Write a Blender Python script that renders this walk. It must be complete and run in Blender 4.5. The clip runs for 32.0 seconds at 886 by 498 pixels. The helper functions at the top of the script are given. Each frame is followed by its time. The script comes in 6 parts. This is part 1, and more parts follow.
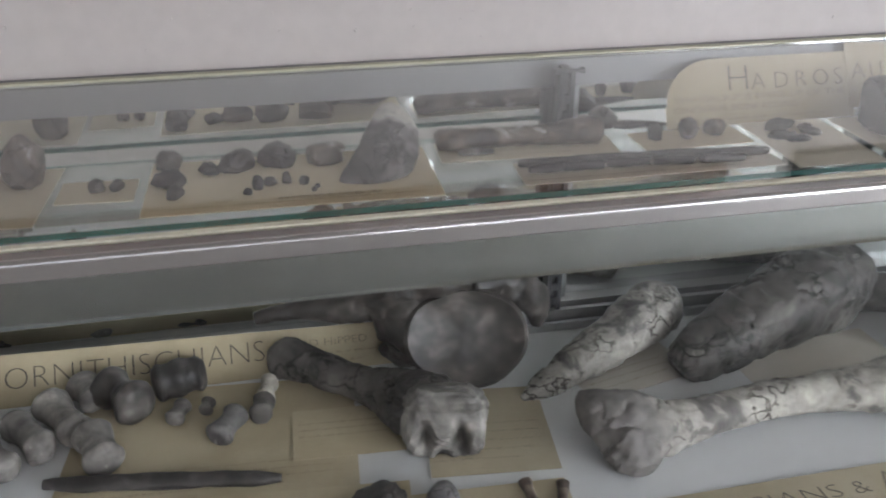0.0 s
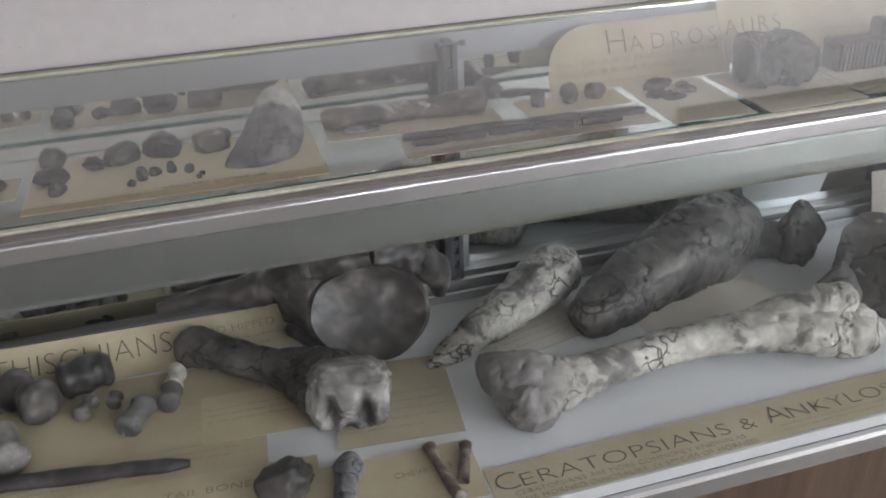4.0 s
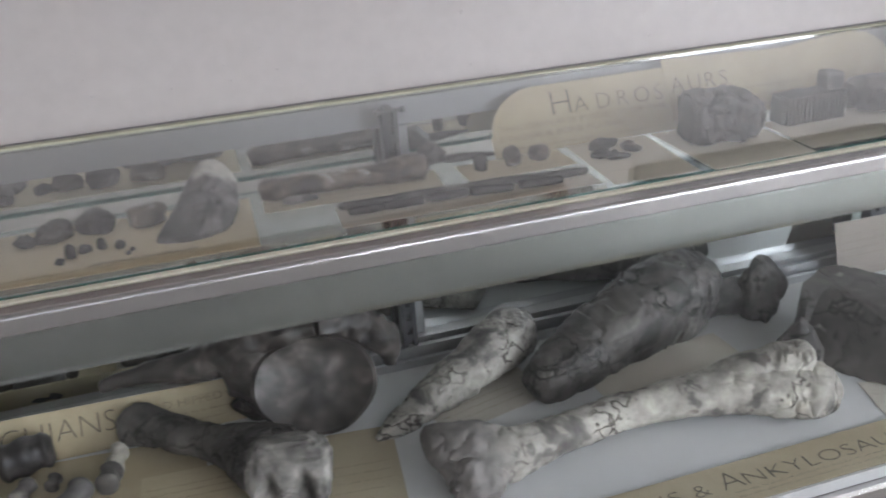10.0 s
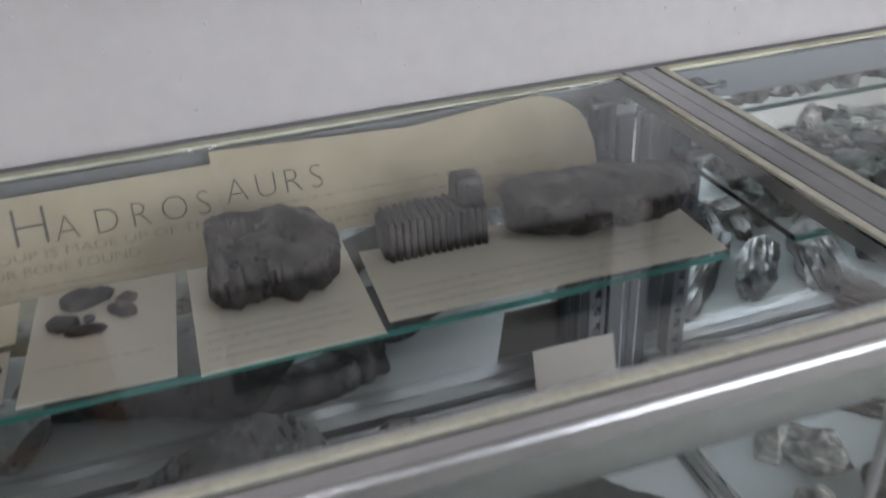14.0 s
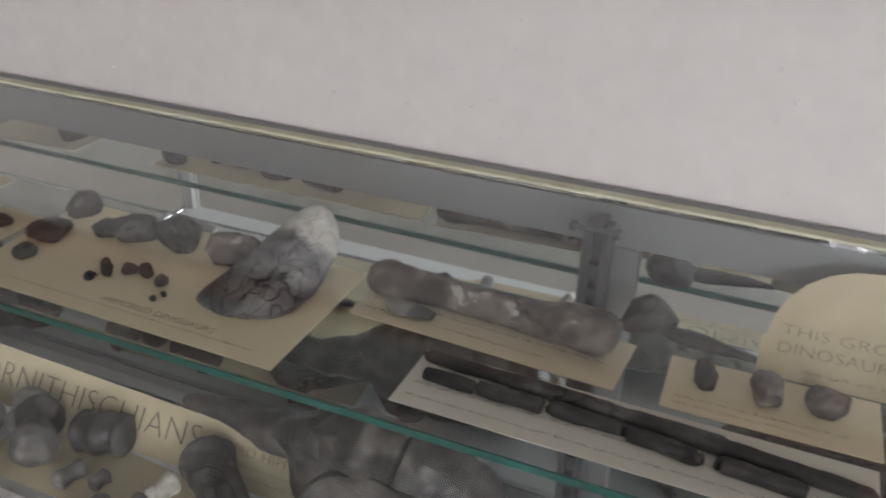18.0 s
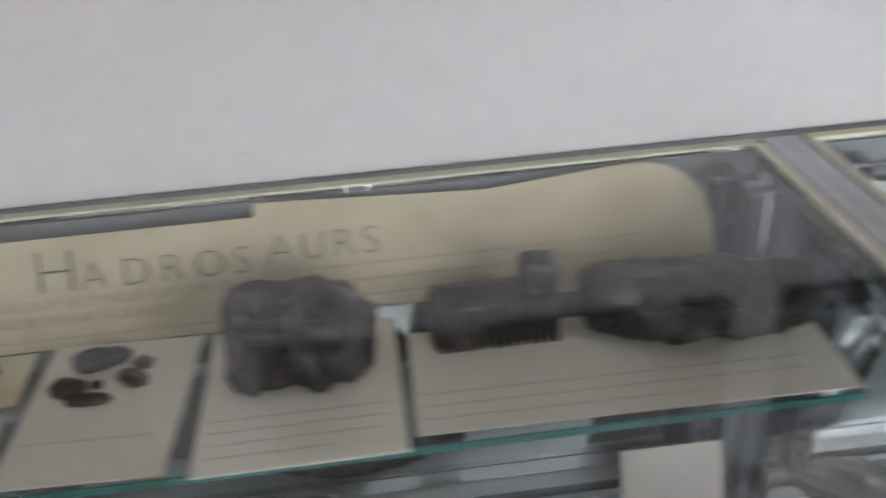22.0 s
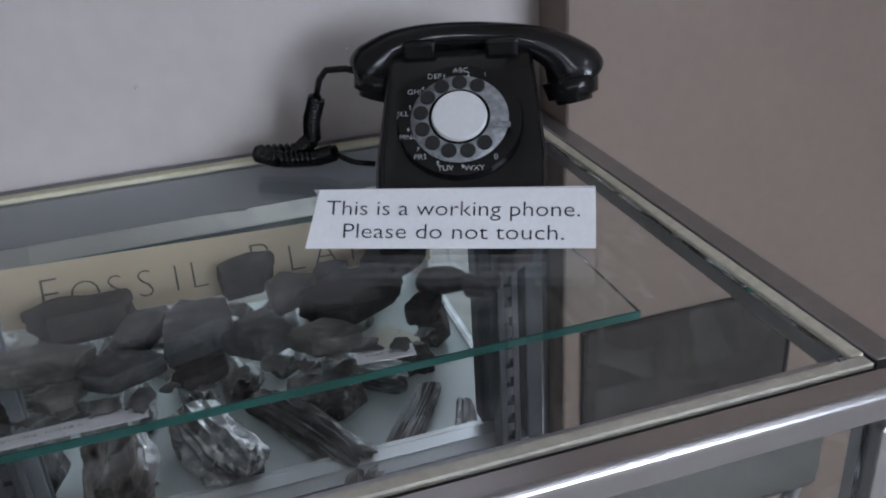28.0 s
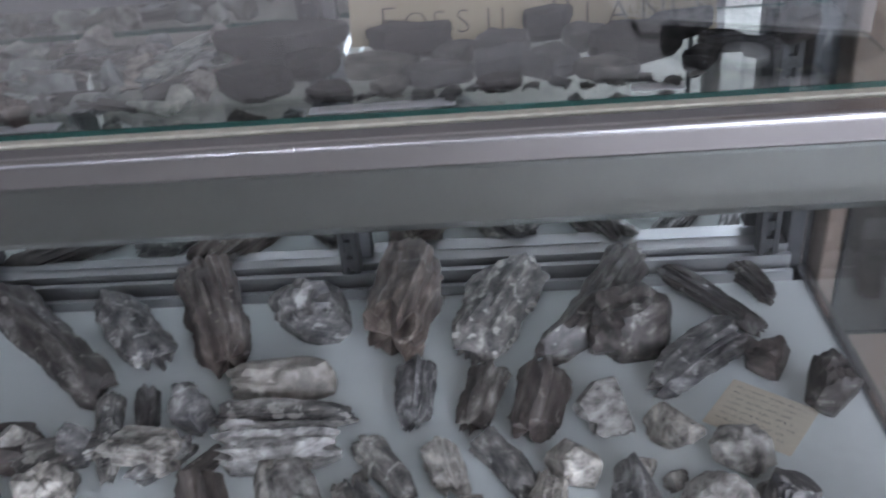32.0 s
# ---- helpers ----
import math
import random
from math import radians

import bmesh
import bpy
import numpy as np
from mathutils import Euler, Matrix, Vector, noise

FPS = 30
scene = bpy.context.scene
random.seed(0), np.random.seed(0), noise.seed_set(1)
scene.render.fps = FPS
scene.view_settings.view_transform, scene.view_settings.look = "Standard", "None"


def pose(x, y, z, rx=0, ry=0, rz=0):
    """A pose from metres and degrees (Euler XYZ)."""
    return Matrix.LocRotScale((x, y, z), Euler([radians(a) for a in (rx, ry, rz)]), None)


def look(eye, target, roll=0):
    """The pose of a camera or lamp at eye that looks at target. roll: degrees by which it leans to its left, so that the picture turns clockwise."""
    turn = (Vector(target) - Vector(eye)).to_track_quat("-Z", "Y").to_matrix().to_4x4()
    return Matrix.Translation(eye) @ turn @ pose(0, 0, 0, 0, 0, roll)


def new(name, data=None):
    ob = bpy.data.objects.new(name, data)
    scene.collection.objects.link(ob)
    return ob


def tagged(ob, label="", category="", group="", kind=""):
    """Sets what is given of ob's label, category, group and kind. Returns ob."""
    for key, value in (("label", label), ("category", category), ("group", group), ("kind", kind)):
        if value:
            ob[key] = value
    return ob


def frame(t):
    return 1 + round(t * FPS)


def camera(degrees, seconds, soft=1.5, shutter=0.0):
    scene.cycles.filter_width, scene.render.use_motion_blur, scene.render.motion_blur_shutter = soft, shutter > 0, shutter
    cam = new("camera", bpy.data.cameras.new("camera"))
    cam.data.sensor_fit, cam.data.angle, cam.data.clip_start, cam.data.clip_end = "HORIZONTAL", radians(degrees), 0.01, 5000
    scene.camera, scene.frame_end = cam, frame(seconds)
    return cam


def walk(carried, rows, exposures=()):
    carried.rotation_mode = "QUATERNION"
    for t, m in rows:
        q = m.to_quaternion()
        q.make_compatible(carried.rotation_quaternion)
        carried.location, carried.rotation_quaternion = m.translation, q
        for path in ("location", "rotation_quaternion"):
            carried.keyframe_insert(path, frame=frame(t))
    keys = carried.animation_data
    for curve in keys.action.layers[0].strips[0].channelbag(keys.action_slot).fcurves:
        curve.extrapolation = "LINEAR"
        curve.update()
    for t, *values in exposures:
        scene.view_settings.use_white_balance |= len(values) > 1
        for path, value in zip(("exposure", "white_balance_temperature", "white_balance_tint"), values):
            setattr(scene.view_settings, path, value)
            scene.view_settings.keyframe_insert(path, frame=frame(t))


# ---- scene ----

# camera and its walk: seconds, eye, yaw, pitch, roll
cam = camera(53.98, 32.0, soft=1.9, shutter=0.5)
PATH = [
    (0, -1.2989, -0.6255, 1.2774, -11.763, -27.188, -0.036),
    (0.5, -1.2607, -0.6634, 1.2844, -12.373, -26.732, 0.082),
    (1, -1.2594, -0.6602, 1.2699, -14.416, -28.150, -0.256),
    (1.5, -1.2535, -0.6609, 1.2737, -15.548, -28.716, -1.009),
    (2, -1.2481, -0.6659, 1.2732, -16.026, -28.827, -1.609),
    (2.5, -1.2377, -0.6695, 1.2752, -16.113, -28.496, -1.999),
    (3, -1.2325, -0.6680, 1.2766, -15.878, -28.313, -2.188),
    (3.5, -1.2348, -0.6673, 1.2754, -15.620, -28.511, -2.472),
    (5.5, -1.2471, -0.6704, 1.2953, -15.215, -27.113, -2.158),
    (6, -1.2663, -0.6733, 1.2956, -14.380, -26.223, -2.765),
    (6.5, -1.2868, -0.6682, 1.3083, -12.610, -26.179, -2.634),
    (7, -1.2835, -0.6718, 1.3126, -12.959, -25.927, -1.947),
    (7.5, -1.2770, -0.6737, 1.3047, -12.847, -25.496, -2.310),
    (8, -1.2439, -0.6753, 1.3056, -13.453, -25.326, -2.813),
    (8.5, -1.2320, -0.6762, 1.3114, -14.229, -25.223, -4.378),
    (9, -1.2315, -0.6847, 1.3081, -14.342, -24.838, -4.491),
    (9.5, -1.2183, -0.6747, 1.3006, -14.766, -24.829, -3.884),
    (10, -1.1461, -0.6679, 1.2804, -15.185, -24.889, -4.209),
    (10.5, -1.0491, -0.5748, 1.2545, -21.544, -28.807, -2.872),
    (11, -0.9471, -0.4673, 1.2733, -25.933, -29.878, -2.455),
    (11.5, -0.8581, -0.4626, 1.2702, -28.999, -30.596, -4.701),
    (12, -0.7290, -0.5221, 1.2587, -25.101, -29.526, -4.542),
    (12.5, -0.6182, -0.5641, 1.2579, -20.146, -29.603, -3.399),
    (13, -0.5613, -0.5713, 1.2667, -15.524, -28.858, -3.859),
    (13.5, -0.5273, -0.4943, 1.2633, -15.791, -28.703, -3.124),
    (14, -0.4907, -0.3270, 1.2991, -16.843, -30.223, -3.087),
    (14.5, -0.5140, -0.2039, 1.2542, -18.642, -27.552, -1.928),
    (15, -0.5750, -0.1569, 1.2756, -13.243, -30.528, 0.250),
    (17.5, -0.7358, -0.1538, 1.2871, 19.708, -30.149, 0.007),
    (18, -0.7760, -0.1707, 1.2912, 22.636, -29.498, 1.099),
    (18.5, -0.8010, -0.1770, 1.3057, 24.601, -29.615, 1.881),
    (19, -0.8101, -0.1754, 1.3126, 25.847, -29.786, 1.236),
    (19.5, -0.7962, -0.1728, 1.3036, 24.958, -28.533, 0.496),
    (20, -0.7541, -0.1518, 1.2986, 22.783, -28.509, -0.658),
    (20.5, -0.7274, -0.1533, 1.3036, 19.279, -28.801, -2.073),
    (21, -0.6696, -0.1605, 1.2876, 16.637, -27.881, -3.186),
    (21.8, -0.4629, -0.1723, 1.2761, -2.219, -29.200, -4.194),
    (22, -0.3716, -0.1973, 1.2987, -4.720, -30.136, -3.777),
    (22.5, -0.1576, -0.2320, 1.3130, -8.645, -30.547, -2.689),
    (23, -0.1006, -0.2425, 1.2608, -21.133, -28.438, -0.068),
    (23.5, 0.0042, -0.2088, 1.2530, -26.955, -29.751, -1.023),
    (24, 0.0912, -0.1283, 1.2334, -31.562, -29.136, -2.054),
    (24.5, 0.1773, -0.1009, 1.2109, -33.558, -29.037, -3.909),
    (25, 0.2858, -0.1711, 1.2564, -30.153, -29.231, -5.025),
    (25.5, 0.3846, -0.2411, 1.2447, -27.180, -25.762, -3.011),
    (26, 0.4656, -0.2920, 1.2505, -24.941, -26.107, -2.015),
    (26.5, 0.5643, -0.2649, 1.2392, -23.260, -25.010, -3.696),
    (28.5, 0.8215, -0.2909, 1.2373, -11.579, -26.364, -3.045),
    (29, 0.8337, -0.3515, 1.2298, -6.464, -25.847, -2.481),
    (29.5, 0.8394, -0.3828, 1.2192, -3.967, -25.383, -2.851),
    (30, 0.8368, -0.3986, 1.2034, -3.493, -26.376, -3.847),
    (30.5, 0.8331, -0.4050, 1.1879, -2.247, -28.454, -5.158),
    (31, 0.8271, -0.4120, 1.1791, -0.816, -30.783, -5.987),
    (31.5, 0.8031, -0.4217, 1.1767, 2.442, -31.154, -6.210),
    (32, 0.7721, -0.4348, 1.1701, 5.995, -31.700, -5.933),
]
EXPOSURES = [
    (0, .04, 6250, 14), (6, .1, 6250, 14), (10, .02, 6150, 14), (13, -.2, 5950, 13), (14, -.2, 6000, 12), (15, -.1, 6150, 14), (17.5, .15, 6400, 14), (20.5, .08, 6350, 14),
    (22, .02, 6050, 13), (23, -.26, 5920, 12), (24, -.32, 5830, 11), (25, -.32, 5830, 11), (26, -.65, 5780, 13), (28.5, -.92, 5700, 15), (29, -.95, 5680, 14), (30.5, -.92, 5560, 15), (32, -.68, 5800, 18),
]

walk(cam, [(t, pose(x, y, z, 90 + p, 0, w) @ pose(0, 0, 0, 0, 0, r)) for t, x, y, z, w, p, r in PATH], EXPOSURES)

# ---- light ----
world = bpy.data.worlds.new("world")
scene.world = world
world.use_nodes = True
wn = world.node_tree.nodes
sky = wn.new("ShaderNodeTexSky")
sky.sky_type = "NISHITA"
sky.sun_disc = False
sky.sun_elevation = radians(26.6)
sky.sun_rotation = radians(160.7)
wn["Background"].inputs[1].default_value = 0.12
world.node_tree.links.new(sky.outputs[0], wn["Background"].inputs[0])


def lamp(name, kind, energy, m, color=(1, 1, 1), **opts):
    data = bpy.data.lights.new(name, kind)
    data.energy, data.color = energy, color
    if "size" in opts:
        data.shape, data.size, data.size_y = "RECTANGLE", opts["size"], opts["size_y"]
    if "angle" in opts:
        data.angle = opts["angle"]
    ob = new(name, data)
    ob.matrix_world = m
    return ob


lamp("sun", "SUN", 2.2, look((3.5, -10, 5.3), (0, 0, 0)), (1, .97, .93), angle=radians(10))
# daylight standing in the openings of the windows opposite the showcases
lamp("window_daylight", "AREA", 150, look((2.6, -4.42, 1.65), (1.2, 0, .9)), (.9, .967, 1.0), size=1.9, size_y=1.3)
lamp("window_daylight", "AREA", 12, look((-2.3, -4.42, 1.65), (-1.2, 0, 1.1)), (.96, .98, 1.0), size=1.9, size_y=1.3)


# ---- materials ----
def nodes_of(name, rough=.6, metal=0.0):
    mat = bpy.data.materials.new(name)
    mat.use_nodes = True
    nt = mat.node_tree
    bs = nt.nodes["Principled BSDF"]
    bs.inputs["Roughness"].default_value = rough
    bs.inputs["Metallic"].default_value = metal
    return mat, nt, bs


def ramp(nt, fac, stops):
    r = nt.nodes.new("ShaderNodeValToRGB")
    while len(r.color_ramp.elements) < len(stops):
        r.color_ramp.elements.new(.5)
    for e, (p, c) in zip(r.color_ramp.elements, stops):
        e.position, e.color = p, (*c, 1)
    nt.links.new(fac, r.inputs[0])
    return r.outputs[0]


def noise_tex(nt, scale, detail=6, rough=.6, stretch=(1, 1, 1), distort=0.0):
    co = nt.nodes.new("ShaderNodeTexCoord")
    mp = nt.nodes.new("ShaderNodeMapping")
    mp.inputs["Scale"].default_value = stretch
    nt.links.new(co.outputs["Object"], mp.inputs[0])
    info = nt.nodes.new("ShaderNodeObjectInfo")
    ad = nt.nodes.new("ShaderNodeVectorMath")
    ad.operation = "ADD"
    sc = nt.nodes.new("ShaderNodeMath")
    sc.operation = "MULTIPLY"
    sc.inputs[1].default_value = 37.0
    nt.links.new(info.outputs["Random"], sc.inputs[0])
    nt.links.new(mp.outputs[0], ad.inputs[0])
    nt.links.new(sc.outputs[0], ad.inputs[1])
    n = nt.nodes.new("ShaderNodeTexNoise")
    n.inputs["Scale"].default_value = scale
    n.inputs["Detail"].default_value = detail
    n.inputs["Roughness"].default_value = rough
    n.inputs["Distortion"].default_value = distort
    nt.links.new(ad.outputs[0], n.inputs["Vector"])
    return n.outputs["Fac"], ad.outputs[0]


def mixc(nt, fac, a, b, mode="MIX"):
    m = nt.nodes.new("ShaderNodeMix")
    m.data_type, m.blend_type = "RGBA", mode
    if isinstance(fac, float):
        m.inputs[0].default_value = fac
    else:
        nt.links.new(fac, m.inputs[0])
    for sock, v in ((m.inputs[6], a), (m.inputs[7], b)):
        if isinstance(v, tuple):
            sock.default_value = (*v, 1)
        else:
            nt.links.new(v, sock)
    return m.outputs[2]


def bump(nt, bs, height, strength, distance):
    b = nt.nodes.new("ShaderNodeBump")
    b.inputs["Strength"].default_value = strength
    b.inputs["Distance"].default_value = distance
    nt.links.new(height, b.inputs["Height"])
    nt.links.new(b.outputs[0], bs.inputs["Normal"])


def mottled(name, stops, scale=20, rough=.7, grain=200, bump_d=.0006, bump_s=.6, stretch=(1, 1, 1), metal=0.0, cracks=0.0, speck=None, depth=1.0, mask=.36, fade=None, crack_w=.035, vary=1.0):
    """Two scales of noise, an optional net of cracks, and relief from the finer scale."""
    mat, nt, bs = nodes_of(name, rough, metal)
    big, vec = noise_tex(nt, scale, 5, .6, stretch, .3)
    fine, _ = noise_tex(nt, grain, 3, .55, stretch)
    col = ramp(nt, big, stops)
    k = min(1.0, depth)
    shade = ramp(nt, fine, [(.3, (1 - .38 * k,) * 3), (.7, (1 + .15 * k,) * 3)])
    col = mixc(nt, 1.0, col, shade, "MULTIPLY")
    if speck:
        n2, _ = noise_tex(nt, speck[0], 3, .5)
        col = mixc(nt, ramp(nt, n2, [(speck[1], (0, 0, 0)), (speck[1] + .05, (1, 1, 1))]), col, speck[2])
    keep = None
    if cracks:
        vo = nt.nodes.new("ShaderNodeTexVoronoi")
        vo.feature = "DISTANCE_TO_EDGE"
        vo.inputs["Scale"].default_value = cracks
        nv = nt.nodes.new("ShaderNodeMix")
        nv.data_type = "VECTOR"
        nv.inputs[0].default_value = .08
        nt.links.new(vec, nv.inputs[4])
        tn = nt.nodes.new("ShaderNodeTexNoise")
        tn.inputs["Scale"].default_value = 30
        nt.links.new(vec, tn.inputs["Vector"])
        nt.links.new(tn.outputs["Color"], nv.inputs[5])
        nt.links.new(nv.outputs[1], vo.inputs["Vector"])
        gap = ramp(nt, vo.outputs["Distance"], [(crack_w * .2, (1, 1, 1)), (crack_w, (0, 0, 0))])
        thin, _ = noise_tex(nt, 9, 2)
        keep = mixc(nt, 1.0, gap, ramp(nt, thin, [(mask, (0, 0, 0)), (mask + .1, (1, 1, 1))]), "MULTIPLY")
        col = mixc(nt, keep, col, mixc(nt, 1.0, col, (.16, .14, .13), "MULTIPLY"))
    if fade:
        # one end of the piece weathered to another colour, with an uneven border
        dot = nt.nodes.new("ShaderNodeVectorMath")
        dot.operation = "DOT_PRODUCT"
        co = nt.nodes.new("ShaderNodeTexCoord")
        nt.links.new(co.outputs["Object"], dot.inputs[0])
        dot.inputs[1].default_value = fade[0]
        ma = nt.nodes.new("ShaderNodeMath")
        ma.operation = "MULTIPLY_ADD"
        ma.inputs[1].default_value = fade[2]
        nt.links.new(big, ma.inputs[0])
        nt.links.new(dot.outputs["Value"], ma.inputs[2])
        mr = nt.nodes.new("ShaderNodeMapRange")
        mr.inputs[1].default_value, mr.inputs[2].default_value = fade[1] + fade[2] * .5, fade[1] + fade[2] * .5 + fade[3]
        nt.links.new(ma.outputs[0], mr.inputs[0])
        col = mixc(nt, mr.outputs[0], col, mixc(nt, 1.0, shade, fade[4], "MULTIPLY"))
    info = nt.nodes.new("ShaderNodeObjectInfo")
    tone = ramp(nt, info.outputs["Random"], [(0, (1 - .2 * vary, 1 - .2 * vary, 1 - .18 * vary)), (.5, (1, .98, .96)), (1, (1 + .18 * vary, 1 + .15 * vary, 1 + .1 * vary))])
    col = mixc(nt, 1.0, col, tone, "MULTIPLY")
    nt.links.new(col, bs.inputs["Base Color"])
    mid, _ = noise_tex(nt, grain * 2.3, 1, .5, stretch)
    mx = nt.nodes.new("ShaderNodeMath")
    mx.operation = "MULTIPLY_ADD"
    mx.inputs[1].default_value = .15
    nt.links.new(mid, mx.inputs[0])
    nt.links.new(fine, mx.inputs[2])
    height = mx.outputs[0]
    if keep:
        cut = nt.nodes.new("ShaderNodeMath")
        cut.operation = "MULTIPLY_ADD"
        cut.inputs[1].default_value = -1.2
        nt.links.new(keep, cut.inputs[0])
        nt.links.new(height, cut.inputs[2])
        height = cut.outputs[0]
    bump(nt, bs, height, bump_s, bump_d)
    return mat


M = {}
M["wall"] = mottled("wall_paint", [(.3, (.56, .52, .505)), (.7, (.59, .55, .535))], 1.6, .38, 38, .0016, .3, depth=.12)
M["wall_side"] = mottled("side_wall_paint", [(.3, (.20, .155, .128)), (.7, (.235, .182, .15))], 2, .6, 60, .001, .25, depth=.12)
M["room_wall"] = mottled("tan_room_paint", [(.3, (.33, .31, .29)), (.7, (.38, .36, .34))], 2, .6, 60, .001, .25, depth=.12)
M["ceiling"] = mottled("ceiling_paint", [(.3, (.52, .51, .49)), (.7, (.57, .56, .54))], 2, .8, 90, .001, .3, depth=.12)
M["floor"] = mottled("tan_vinyl_floor", [(.3, (0.2, 0.187, 0.172)), (.7, (0.26, 0.244, 0.225))], 3, .64, 60, .0002, .2, depth=.15)
M["alu"] = mottled("brushed_aluminium", [(.35, (.60, .59, .595)), (.65, (.70, .69, .695))], 9, .27, 260, .00012, .3, (.06, 1, 1), .95, depth=.15)
M["alu_dull"] = mottled("dull_aluminium", [(.3, (.36, .37, .39)), (.7, (.46, .47, .49))], 12, .42, 300, .00015, .4, (.15, 1, 1), 1.0, depth=.12)
M["seal"] = mottled("yellowed_seal", [(.35, (.68, .655, .54)), (.65, (.8, .775, .66))], 12, .6, 150, .0003, .4, depth=.4)
M["bone_end"] = mottled("worn_bone_end", [(.36, (0.061, 0.057, 0.054)), (.47, (0.116, 0.109, 0.102)), (.56, (0.184, 0.173, 0.162)), (.68, (0.272, 0.258, 0.241))], 22, .6, 60, .0016, .8)
M["black_gap"] = mottled("dark_rubber", [(.3, (.012, .012, .012)), (.7, (.02, .02, .02))], 30, .7)
M["deck_cool"] = mottled("cool_white_deck_paper", [(.3, (.8, .86, .865)), (.7, (.84, .9, .905))], 3, .7, 90, .0002, .2, depth=.12)
M["deck"] = mottled("white_deck_paper", [(.3, (.62, .625, .61)), (.7, (.67, .675, .66))], 3, .7, 90, .0002, .2, depth=.12)
M["picture"] = mottled("dark_framed_print", [(.3, (.03, .027, .024)), (.7, (.07, .06, .05))], 5, .5, 40, .0001, .1)
M["wood"] = mottled("brown_wood_panel", [(.3, (.085, .05, .03)), (.7, (.15, .092, .056))], 7, .5, 80, .0003, .3, (1, 1, .06))
M["frame_wood"] = mottled("reddish_frame_wood", [(.3, (.16, .06, .03)), (.7, (.24, .1, .05))], 7, .45, 120, .0003, .3, (.1, 1, 1))
M["card"] = mottled("cream_card", [(.3, (.60, .52, .36)), (.7, (.68, .60, .44))], 6, .75, 260, .0001, .3, depth=.12)
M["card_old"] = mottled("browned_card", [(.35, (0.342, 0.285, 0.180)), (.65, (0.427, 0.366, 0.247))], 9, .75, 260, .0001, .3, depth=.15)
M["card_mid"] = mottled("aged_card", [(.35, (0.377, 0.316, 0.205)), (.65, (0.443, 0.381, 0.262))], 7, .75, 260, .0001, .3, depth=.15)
M["seal_pale"] = mottled("pale_seal", [(.35, (.52, .5, .36)), (.65, (.66, .64, .48))], 12, .5, 150, .0003, .4, depth=.3)
M["card_white"] = mottled("pale_card", [(.3, (.66, .61, .51)), (.7, (.73, .68, .58))], 6, .75, 260, .0001, .3, depth=.12)
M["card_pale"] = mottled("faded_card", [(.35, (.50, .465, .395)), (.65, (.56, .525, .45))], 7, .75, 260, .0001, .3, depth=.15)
M["alu_post"] = mottled("worn_pale_aluminium", [(.35, (.66, .66, .67)), (.6, (.78, .78, .79)), (.7, (.5, .5, .51))], 30, .35, 200, .0003, .4, (1, 1, .08), .9, depth=.3)
# beige card behind the jaw; its shade is put into this darker colour
M["card_shaded"] = mottled("shaded_beige_card", [(.35, (.17, .15, .132)), (.65, (.21, .185, .163))], 7, .75, 260, .0001, .3, depth=.15)
M["paper"] = mottled("white_paper", [(.3, (.88, .89, .91)), (.7, (.92, .93, .95))], 8, .7, 260, .0001, .3, depth=.1)
M["ink"] = mottled("pencil_ink", [(.3, (.06, .052, .042)), (.7, (.10, .085, .068))], 60, .7)
M["faded"] = mottled("faded_ink", [(.3, (.15, .12, .085)), (.7, (.23, .19, .135))], 60, .8)
M["black"] = mottled("black_phone_plastic", [(.3, (.006, .006, .007)), (.7, (.012, .012, .013))], 20, .18, 200, .00004, .2)
M["chrome"] = mottled("clear_grey_dial", [(.3, (.25, .26, .27)), (.7, (.35, .36, .37))], 20, .25, 200, .00004, .2)
M["white_plastic"] = mottled("white_plastic", [(.3, (.72, .74, .76)), (.7, (.75, .77, .79))], 10, .4, depth=.1)
M["steel"] = mottled("dark_slotted_steel", [(.3, (.075, .08, .085)), (.7, (.115, .115, .125))], 25, .45, 300, .0001, .3, (1, 1, 1), .8, depth=.3)
M["rail_dull"] = mottled("dull_back_rail", [(.3, (.24, .25, .26)), (.7, (.30, .31, .32))], 12, .5, 300, .00015, .4, (.15, 1, 1), .9, depth=.12)
M["housing"] = mottled("dull_light_housing", [(.35, (.27, .29, .29)), (.65, (.36, .385, .385))], 5, .24, 200, .0001, .3, (.2, 1, 1), .95, depth=.2)
M["bone_pale"] = mottled("pale_fossil_bone", [(.34, (.1, .092, .086)), (.425, (.19, .175, .158)), (.44, (.31, .29, .255)), (.54, (.38, .357, .312)), (.66, (.46, .435, .38))], 18, .7, 70, .0014, .8, cracks=17, depth=.8, mask=.5, crack_w=.045, fade=((.9, .3, .2), -.453, .12, .03, (.27, .255, .232)))
M["bone_grey"] = mottled("grey_fossil_bone", [(.36, (.03, .027, .026)), (.47, (.046, .042, .04)), (.485, (.062, .057, .054)), (.62, (.086, .079, .074)), (.72, (.15, .138, .128))], 15, .6, 60, .0014, .7, cracks=13, depth=.9, mask=.36, crack_w=.045, speck=(46, .7, (.2, .187, .175)))
M["jaw_rock"] = mottled("brown_grey_jaw_bone", [(.36, (.05, .044, .041)), (.48, (.086, .077, .071)), (.6, (.115, .104, .096)), (.72, (.17, .156, .144))], 12, .6, 60, .0014, .7, cracks=11, depth=.8, mask=.38, crack_w=.04, speck=(30, .7, (.26, .24, .225)))
M["bone_dark"] = mottled("dark_fossil_bone", [(.38, (.02, .017, .016)), (.5, (.04, .034, .031)), (.6, (.072, .063, .057)), (.7, (.13, .118, .108))], 30, .5, 70, .0009, .6, cracks=18, mask=.55)
